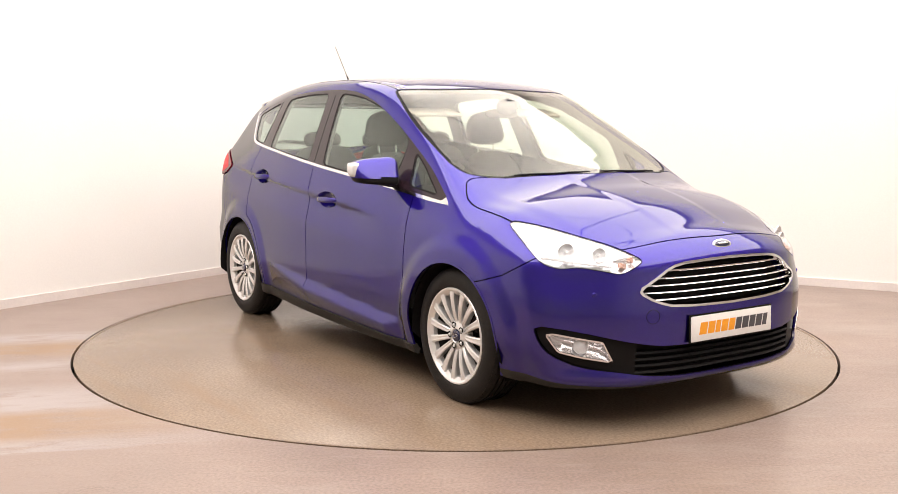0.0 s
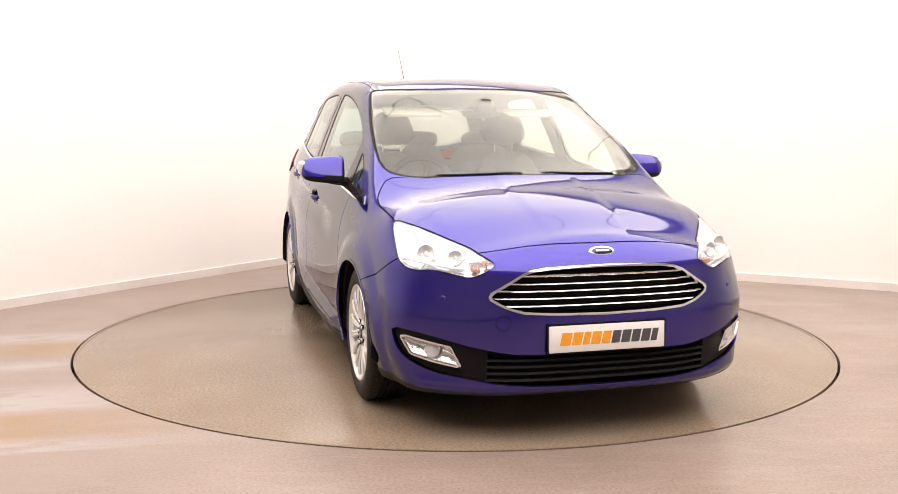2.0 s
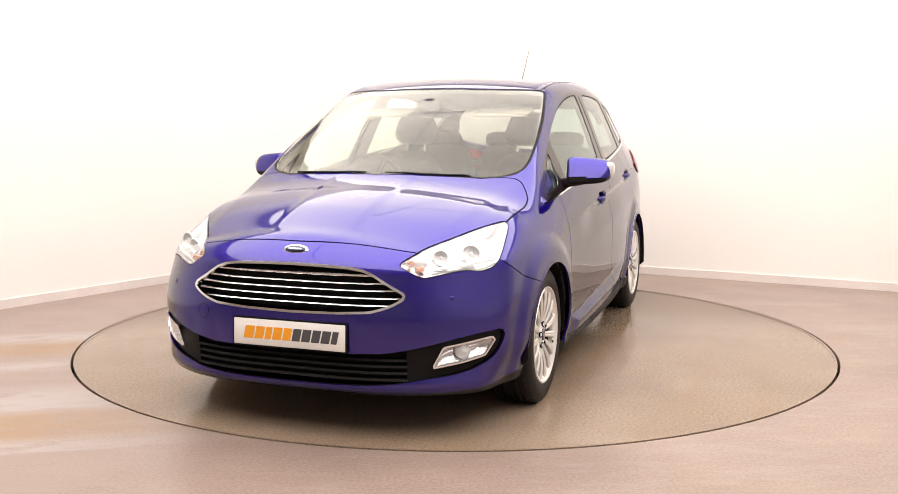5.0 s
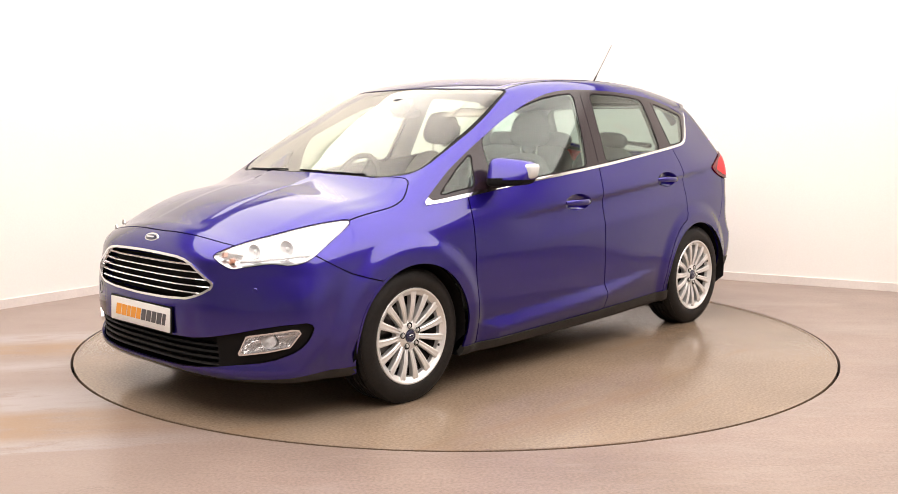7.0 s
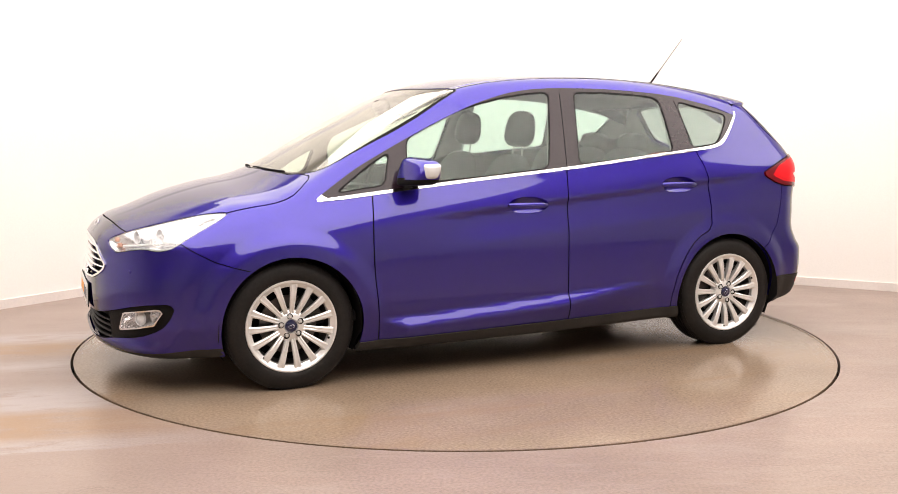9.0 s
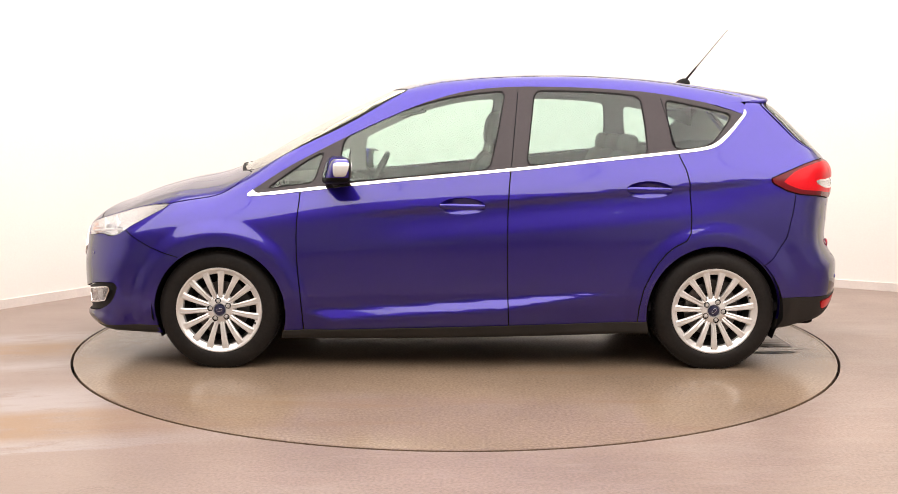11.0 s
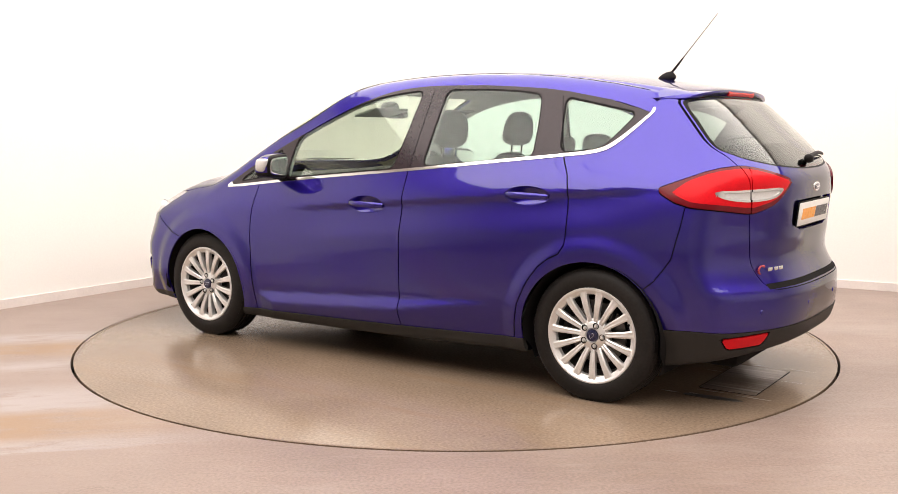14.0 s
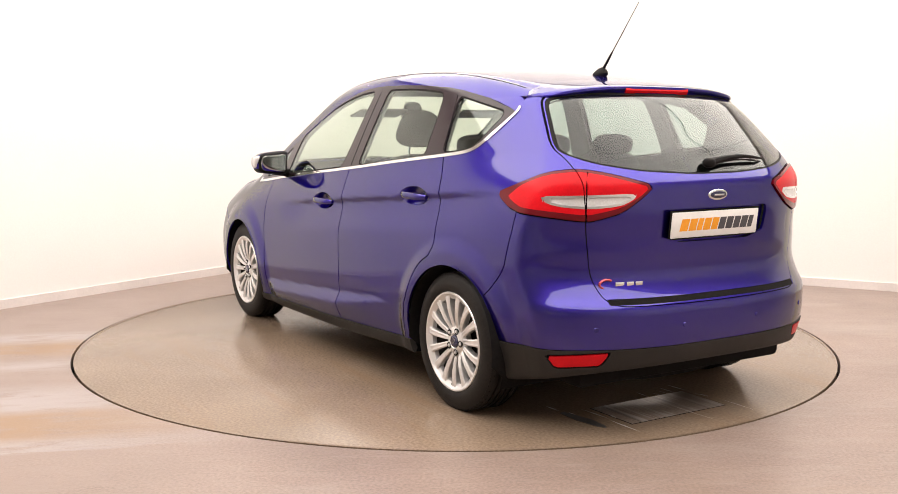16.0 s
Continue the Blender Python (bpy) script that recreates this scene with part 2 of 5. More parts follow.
def add_streaks(m):
    """Long pale and rusty bands of worn paint beside the turntable."""
    nt = m.node_tree
    b = nt.nodes["Principled BSDF"]
    before = b.inputs["Base Color"].links[0].from_socket
    make = nt.nodes.new
    where = make("ShaderNodeTexCoord")
    turn = make("ShaderNodeMapping")
    turn.inputs["Rotation"].default_value = (0, 0, radians(-13.3))
    nt.links.new(where.outputs["Object"], turn.inputs["Vector"])
    axes = make("ShaderNodeSeparateXYZ")
    nt.links.new(turn.outputs[0], axes.inputs[0])
    stretch = make("ShaderNodeMapping")
    stretch.inputs["Scale"].default_value = (3.0, 11, 1)
    nt.links.new(turn.outputs[0], stretch.inputs["Vector"])
    cloud = make("ShaderNodeTexNoise")
    cloud.inputs["Scale"].default_value, cloud.inputs["Detail"].default_value, cloud.inputs["Roughness"].default_value = 1.0, 9, 0.65
    nt.links.new(stretch.outputs[0], cloud.inputs["Vector"])

    def math_node(kind, a, c):
        n = make("ShaderNodeMath")
        n.operation = kind
        for i, q in enumerate((a, c)):
            if isinstance(q, (int, float)):
                n.inputs[i].default_value = q
            else:
                nt.links.new(q, n.inputs[i])
        return n.outputs[0]

    across = math_node("ADD", axes.outputs["Y"], math_node("MULTIPLY", math_node("SUBTRACT", cloud.outputs["Fac"], 0.5), 0.17))
    span = make("ShaderNodeMapRange")
    span.inputs["From Min"].default_value, span.inputs["From Max"].default_value = -2.2, 0.8
    nt.links.new(across, span.inputs["Value"])
    ramp = make("ShaderNodeValToRGB")
    pale, rust, none = (0.355, 0.315, 0.31, 1), (0.295, 0.190, 0.112, 1), (0.285, 0.22, 0.19, 1)
    stops = [(0.0, none), (0.117, none), (0.125, pale), (0.155, pale), (0.20, rust), (0.30, rust), (0.34, pale), (0.42, pale), (0.50, none), (0.58, none), (0.63, pale), (0.68, none), (0.75, rust), (0.80, rust), (0.86, pale), (0.90, pale), (0.94, none)]
    for i, (at, colour) in enumerate(stops):
        e = ramp.color_ramp.elements[i] if i < 2 else ramp.color_ramp.elements.new(at)
        e.position, e.color = at, colour
    nt.links.new(span.outputs[0], ramp.inputs[0])
    reach_out = make("ShaderNodeMapRange")
    reach_out.inputs["From Min"].default_value, reach_out.inputs["From Max"].default_value = -1.25, -2.3
    nt.links.new(math_node("ADD", axes.outputs["X"], math_node("MULTIPLY", math_node("SUBTRACT", cloud.outputs["Fac"], 0.5), 1.2)), reach_out.inputs["Value"])
    amount = math_node("MULTIPLY", reach_out.outputs[0], math_node("MINIMUM", math_node("MULTIPLY", math_node("MAXIMUM", math_node("SUBTRACT", cloud.outputs["Fac"], 0.33), 0.0), 5.0), 0.9))
    mix = make("ShaderNodeMixRGB")
    nt.links.new(amount, mix.inputs[0])
    nt.links.new(before, mix.inputs[1])
    nt.links.new(ramp.outputs[0], mix.inputs[2])
    nt.links.new(mix.outputs[0], b.inputs["Base Color"])


add_streaks(FLOOR)
DISC = floor_material("turntable_paint", (0.232, 0.172, 0.124), [((0.8, 0.8, 1), 0.50, 0.8, (0.30, 0.245, 0.195), 0.5), ((0.5, 3.6, 1), 0.54, 0.70, (0.235, 0.155, 0.095), 0.6)], 0.17)
HATCH = floor_material("scuffed_hatch_paint", (0.23, 0.185, 0.152), [((2.0, 34, 1), 0.50, 0.62, (0.44, 0.40, 0.38), 0.8), ((1.6, 50, 1), 0.54, 0.66, (0.06, 0.05, 0.05), 0.8)], 0.3)
for node in HATCH.node_tree.nodes:
    if node.type == "MAPPING":
        node.inputs["Rotation"].default_value = (0, 0, radians(3))


def build_room():
    mid = (ALONG_L + ALONG_R).normalized()
    structure("wall_back", wall_run(0, 0, CEILING, 0.2), WALL, "white painted studio wall with rounded corner", "wall")
    structure("baseboard", wall_run(0.012, 0.0, 0.066, 0.012), SKIRTING, "low white skirting board along the studio wall", "baseboard")
    a, b = CORNER + ALONG_L * LEN_L, CORNER + ALONG_R * LEN_R
    far = CORNER + ALONG_L * LEN_L + ALONG_R * LEN_R
    # out-of-view walls, added in grey to dim what the car reflects
    structure("wall_left", straight_wall(a, far, (CORNER - a).normalized()), WALL_DIM, "unseen studio wall behind the camera, greyed to dim reflections", "wall")
    structure("wall_right", straight_wall(b, far, (CORNER - b).normalized()), WALL_DIM, "unseen studio wall behind the camera, greyed to dim reflections", "wall")
    # the floor, with a round hole for the turntable
    bm = bmesh.new()
    n = 160
    ring = [bm.verts.new(((TABLE_R + 0.012) * math.cos(2 * math.pi * i / n), (TABLE_R + 0.012) * math.sin(2 * math.pi * i / n), 0)) for i in range(n)]
    deep = [bm.verts.new((v.co.x, v.co.y, -0.08)) for v in ring]
    outer = [bm.verts.new((14 * math.cos(2 * math.pi * i / n), 14 * math.sin(2 * math.pi * i / n), 0)) for i in range(n)]
    for i in range(n):
        j = (i + 1) % n
        bm.faces.new((ring[i], ring[j], outer[j], outer[i]))
        bm.faces.new((ring[i], deep[i], deep[j], ring[j]))
    structure("floor", bm, FLOOR, "grey beige painted concrete floor with scuffs and stains", "floor", False)
    bm = bmesh.new()
    lathe(bm, [(0.0001, -0.075), (TABLE_R + 0.05, -0.075), (TABLE_R + 0.05, -0.085), (0.0001, -0.085)], 96, pose(0, 0, 0, 90))
    structure("turntable_pit", bm, GAP, "dark pit under the turntable", "floor")
    bm = bmesh.new()
    box(bm, (-12, -14, CEILING), (12, 8, CEILING + 0.2))
    structure("ceiling", bm, CEILING_PAINT, "white painted studio ceiling", "ceiling", False)
    # ceiling lights: square lit panels in rows along the room
    first = None
    for q in PANELS:
        m = pose(q.x, q.y, CEILING, 0, 0, -26.1)
        if first is None:
            first = tagged(new("ceiling_light"), "white square lit panel set in the ceiling", "light", "ceiling light panels")
            bm = bmesh.new()
            for lo, hi in (((-0.999, -0.999, -0.03), (0.999, -0.992, 0)), ((-0.999, 0.992, -0.03), (0.999, 0.999, 0)), ((-0.999, -0.992, -0.03), (-0.992, 0.992, 0)), ((0.992, -0.992, -0.03), (0.999, 0.992, 0))):
                box(bm, lo, hi)
            part("frame", bm, STEEL, first, "grey metal frame")
            bm = bmesh.new()
            box(bm, (-0.991, -0.991, -0.012), (0.991, 0.991, -0.002))
            part("diffuser", bm, glowing("lit_diffuser", (1, 0.94, 0.88), 0.2), first, "glowing diffuser", False)
            first.matrix_basis = m
        else:
            copy_thing(first, m)
        lamp = bpy.data.lights.new("panel_lamp", "AREA")
        lamp.shape, lamp.size, lamp.energy, lamp.color = "SQUARE", 1.99, PANEL_WATTS, (1, 0.927, 0.868)
        new("panel_lamp", lamp).matrix_basis = m @ pose(0, 0, -0.033)
    # the turntable
    table = tagged(new("turntable"), "round flush floor turntable painted grey beige", "turntable")
    bm = bmesh.new()
    lathe(bm, [(0.0001, 0), (TABLE_R - 0.012, 0), (TABLE_R - 0.004, -0.003), (TABLE_R - 0.004, -0.06), (0.0001, -0.06)], 160, pose(0, 0, 0, 90))
    part("deck", bm, DISC, table)
    bm = bmesh.new()
    lathe(bm, [(TABLE_R - 0.016, 0.0012), (TABLE_R - 0.003, 0.0008), (TABLE_R - 0.003, -0.012), (TABLE_R - 0.016, -0.002)], 160, pose(0, 0, 0, 90), True)
    part("edge_ring", bm, DISC, table, "worn painted edge")
    return table


TABLE = build_room()


def build_hatch():
    """A scuffed lifting plate let into the turntable, and the slot beside it."""
    bm = bmesh.new()
    box(bm, (-2.003, -0.253, -0.02), (-1.712, 0.333, 0.0012), 0.001)
    part("hatch_joint", bm, GAP, TABLE, "dark joint round the hatch")
    bm = bmesh.new()
    box(bm, (-1.998, -0.248, -0.02), (-1.717, 0.328, 0.0026), 0.001)
    part("access_hatch", bm, HATCH, TABLE, "scuffed access hatch plate")
    bm = bmesh.new()
    ends = [(-1.985, 0.462), (-1.95, 0.445), (-1.85, 0.44), (-1.70, 0.47), (-1.70, 0.50), (-1.83, 0.505), (-1.95, 0.485)]
    low = [bm.verts.new((x, y, -0.01)) for x, y in ends]
    high = [bm.verts.new((x, y, 0.0015)) for x, y in ends]
    bm.faces.new(low)
    bm.faces.new(high)
    for k in range(len(ends)):
        bm.faces.new((low[k], low[(k + 1) % len(ends)], high[(k + 1) % len(ends)], high[k]))
    part("floor_slot", bm, BARREL, TABLE, "dark worn slot")
    rnd = random.Random(5)
    for k in range(16):
        x, y, l = rnd.uniform(-2.10, -1.62), rnd.uniform(-0.3, 0.6), rnd.uniform(0.05, 0.22)
        w = rnd.uniform(0.002, 0.006)
        a, b = (x - l / 2, y), (x + l / 2, y + rnd.uniform(-0.01, 0.02))
        if math.hypot(a[0], a[1]) > 2.2:
            continue
        bm = bmesh.new()
        bm.faces.new([bm.verts.new((q[0], q[1] + o, 0.0032)) for q, o in ((a, 0), ((x, (a[1] + b[1]) / 2), -w), (b, 0), ((x, (a[1] + b[1]) / 2), w))])
        part("scuff_mark", bm, SCUFF, TABLE, "pale scuff mark")


SCUFF = material("pale_scuff", (0.46, 0.42, 0.39), 0.4, grain=0.2, grain_size=90, stain=0.2, stain_size=20)
build_hatch()


# ---- the car's skin: one smooth solid, met by planes and curves ----
def curve(*knots):
    """A smooth curve through knots (x, y), as a fast lookup."""
    k = np.array(sorted(knots), float)
    x, y = k[:, 0], k[:, 1]
    d = np.diff(y) / np.diff(x)
    m = np.concatenate([[d[0]], (d[1:] * np.diff(x)[:-1] + d[:-1] * np.diff(x)[1:]) / (x[2:] - x[:-2]), [d[-1]]])
    fine = np.linspace(x[0], x[-1], 1500)
    i = np.clip(np.searchsorted(x, fine) - 1, 0, len(x) - 2)
    h = x[i + 1] - x[i]
    t = (fine - x[i]) / h
    v = ((1 + 2 * t) * y[i] + t * h * m[i]) * (1 - t) ** 2 + ((3 - 2 * t) * y[i + 1] - (1 - t) * h * m[i + 1]) * t ** 2
    return lambda q: np.interp(q, fine, v)


def step(a, b, q):
    t = np.clip((q - a) / (b - a), 0, 1)
    return t * t * (3 - 2 * t)


HUB_F, HUB_R, HUB_Z, HUB_Y = 1.324, -1.324, 0.318, 0.775
top_line = curve((2.3, 0.60), (2.22, 0.74), (2.17, 0.793), (2.12, 0.822), (1.99, 0.865), (1.79, 0.935), (1.6, 0.985), (1.46, 1.012),
                 (1.38, 1.035), (1.2, 1.125), (1.0, 1.235), (0.8, 1.34), (0.6, 1.435), (0.4, 1.520), (0.2, 1.566), (0.0, 1.586),
                 (-0.4, 1.600), (-0.7, 1.596), (-1.0, 1.579), (-1.3, 1.546), (-1.6, 1.5), (-2.3, 1.36))
crown = curve((2.3, 0.16), (2.0, 0.12), (1.6, 0.072), (1.2, 0.10), (0.8, 0.085), (0.4, 0.062), (-0.5, 0.040), (-1.6, 0.055), (-2.3, 0.06))
belt = curve((2.3, 0.76), (2.0, 0.81), (1.6, 0.87), (1.18, 0.92), (0.5, 1.0), (-0.23, 1.065), (-0.74, 1.12), (-1.11, 1.16), (-1.5, 1.185), (-2.3, 1.2))
wide = curve((2.3, 0.77), (2.0, 0.822), (1.7, 0.868), (1.3, 0.902), (0.8, 0.9), (0.0, 0.906), (-0.6, 0.900), (-0.95, 0.884), (-1.3, 0.868), (-1.7, 0.838), (-2.0, 0.80), (-2.3, 0.75))
belt_wide = curve((2.3, 0.64), (2.0, 0.705), (1.6, 0.785), (1.16, 0.815), (0.5, 0.835), (-0.2, 0.84), (-0.8, 0.814), (-1.3, 0.762), (-1.6, 0.715), (-2.0, 0.655), (-2.3, 0.60))
lean = curve((2.3, 0.6), (1.16, 0.5), (0.8, 0.47), (0.3, 0.41), (-0.3, 0.385), (-1.0, 0.42), (-1.5, 0.49), (-2.3, 0.62))
side_shape = curve((-0.3, -0.6), (0.0, 0.5), (0.1, 0.70), (0.2, 0.90), (0.45, 1.0), (0.65, 0.95), (0.82, 0.70), (1.0, 0.0))
nose = curve((0.0, 2.05), (0.15, 2.135), (0.19, 2.18), (0.23, 2.215), (0.28, 2.212), (0.4, 2.222), (0.55, 2.222), (0.65, 2.212), (0.75, 2.19), (0.85, 2.1), (1.0, 1.9), (1.6, 1.0))
tail = curve((0.0, -1.95), (0.2, -2.06), (0.3, -2.115), (0.4, -2.145), (0.5, -2.15), (0.56, -2.143), (0.6, -2.115), (0.66, -2.085), (0.8, -2.088), (1.0, -2.1),
             (1.07, -2.093), (1.12, -2.06), (1.2, -1.99), (1.3, -1.885), (1.4, -1.775), (1.46, -1.705), (1.6, -1.55))
floor_line = curve((2.3, 0.20), (2.1, 0.187), (1.7, 0.182), (0.9, 0.168), (0.0, 0.178), (-0.9, 0.198), (-1.7, 0.215), (-2.05, 0.29), (-2.3, 0.34))
edge_soft = curve((2.3, 0.10), (1.7, 0.09), (1.3, 0.06), (1.1, 0.04), (0.6, 0.04), (0.2, 0.055), (-0.5, 0.07), (-1.5, 0.08), (-2.3, 0.10))


def blunt(a, b, k):
    h = np.maximum(k - np.abs(a - b), 0) / k
    return np.maximum(a, b) + h * h * k / 4


def half_width(x, z):
    zb, yb = belt(x), belt_wide(x)
    s = (z - 0.2) / (zb - 0.2)
    low = yb + (wide(x) - yb) * side_shape(np.minimum(s, 1))
    up = np.maximum(z - zb, 0)
    y = low - up * lean(x) - 0.10 * up * up
    for hub in (HUB_F, HUB_R):
        r = np.hypot(x - hub, z - HUB_Z)
        y = y + 0.018 * (1 - step(0.40, 0.495, r)) * step(0.12, 0.2, z)
    # the pressed ledge low on the doors, and the crease at the handles with its undercut
    ledge_top = 0.322 + 0.105 * np.clip((0.86 - x) / 1.6, 0, 1)
    ledge = 0.058 * np.clip(np.minimum((0.88 - x) / 0.16, (x + 0.80) / 0.62), 0, 1)
    down = blunt(ledge_top - z, 0.0, 0.006)
    y = y + 0.62 * np.maximum(-blunt(-down, -ledge, 0.010), 0) * (1 - 0.8 * step(0.06, 0.20, down))
    under = 0.893 - 0.085 * x - z
    y = y - 0.017 * step(0.0, 0.035, under) * (1 - step(0.05, 0.20, under)) * step(-1.75, -1.2, x) * (1 - step(0.25, 0.7, x))
    return y


def top_height(x, y):
    a = np.abs(y)
    z = top_line(x) - crown(x) * (a / 0.7) ** 2
    # the bonnet: a raised middle between two long shoulders, with two faint creases; the roof has two shallow channels
    on = step(1.15, 1.40, x) * (1 - step(1.80, 2.16, x))
    shoulder = 0.60 - 0.17 * (x - 1.9)
    z = z + on * 0.008 * (1 - step(shoulder - 0.05, shoulder + 0.045, a))
    crease = 0.20 - 0.03 * (x - 1.9)
    z = z + on * 0.0035 * (1 - step(crease - 0.035, crease + 0.02, a))
    z = z - 0.006 * np.exp(-((a - 0.55) / 0.014) ** 2) * (1 - step(0.25, 0.4, x)) * step(-1.6, -1.5, x)
    return z


def skin(p):
    """Below zero inside the car's body."""
    x, y, z = p[..., 0], p[..., 1], p[..., 2]
    a = np.abs(y)
    slope = np.where((x > 0.3) & (x < 1.45), 0.9, 0.97)
    f = blunt(a - half_width(x, z), (z - top_height(x, y)) * slope, edge_soft(x))
    front = x - nose(z) + (0.28 + 0.055 * step(0.5, 0.72, z)) * (a / 0.8) ** 3.3
    f = blunt(f, front, 0.05)
    lean_in = 0.75 + 0.25 * (1 - step(1.05, 1.2, z))
    rear = (tail(z) - x + (0.225 + 0.025 * step(0.62, 0.9, z)) * (a / 0.8) ** 3.1) * lean_in
    f = blunt(f, rear, 0.06)
    return blunt(f, floor_line(x) - z, 0.022)


def slopes(p, h=0.004):
    g = np.stack([(skin(p + h * e) - skin(p - h * e)) / (2 * h) for e in np.eye(3)], -1)
    return g


def skin_mesh(h):
    """A net of quads on the skin: places, normals and triangles."""
    lo, hi = np.array([-2.28, -1.02, 0.1]), np.array([2.30, 1.02, 1.68])
    n = np.round((hi - lo) / h).astype(int) + 1
    ax = [lo[i] + h * np.arange(n[i]) for i in range(3)]
    ax[1] = ax[1] - ax[1].mean()
    f = np.stack([skin(np.stack(np.meshgrid([x], ax[1], ax[2], indexing="ij"), -1))[0] for x in ax[0]])
    inside = f < 0
    c = inside[:-1, :-1, :-1].astype(int)
    total = sum(inside[i:n[0] - 1 + i, j:n[1] - 1 + j, k:n[2] - 1 + k].astype(int) for i in (0, 1) for j in (0, 1) for k in (0, 1))
    cells = np.argwhere((total > 0) & (total < 8))
    index = -np.ones(c.shape, int)
    index[tuple(cells.T)] = np.arange(len(cells))
    v = np.stack([ax[i][cells[:, i]] + h / 2 for i in range(3)], 1)
    for _ in range(8):
        g = slopes(v)
        v = v - np.clip(skin(v) / (g * g).sum(-1), -h, h)[:, None] * g * 0.9
    quads = []
    for axis in range(3):
        b, d = [(1, 2), (2, 0), (0, 1)][axis]
        one = np.take(inside, range(0, n[axis] - 1), axis)
        two = np.take(inside, range(1, n[axis]), axis)
        e = np.argwhere(one != two)
        e = e[(e[:, b] > 0) & (e[:, d] > 0) & (e[:, b] < n[b] - 1) & (e[:, d] < n[d] - 1)]
        flip = two[tuple(e.T)]
        corner = []
        for db, dd in ((-1, -1), (0, -1), (0, 0), (-1, 0)):
            q = e.copy()
            q[:, b] += db
            q[:, d] += dd
            corner.append(index[tuple(q.T)])
        q = np.stack(corner, 1)
        q[flip] = q[flip][:, ::-1]
        quads.append(q)
    q = np.concatenate(quads)
    g = slopes(v, 0.005)
    nrm = g / np.linalg.norm(g, axis=1, keepdims=True)
    return v, nrm, np.concatenate([q[:, [0, 1, 2]], q[:, [0, 2, 3]]])


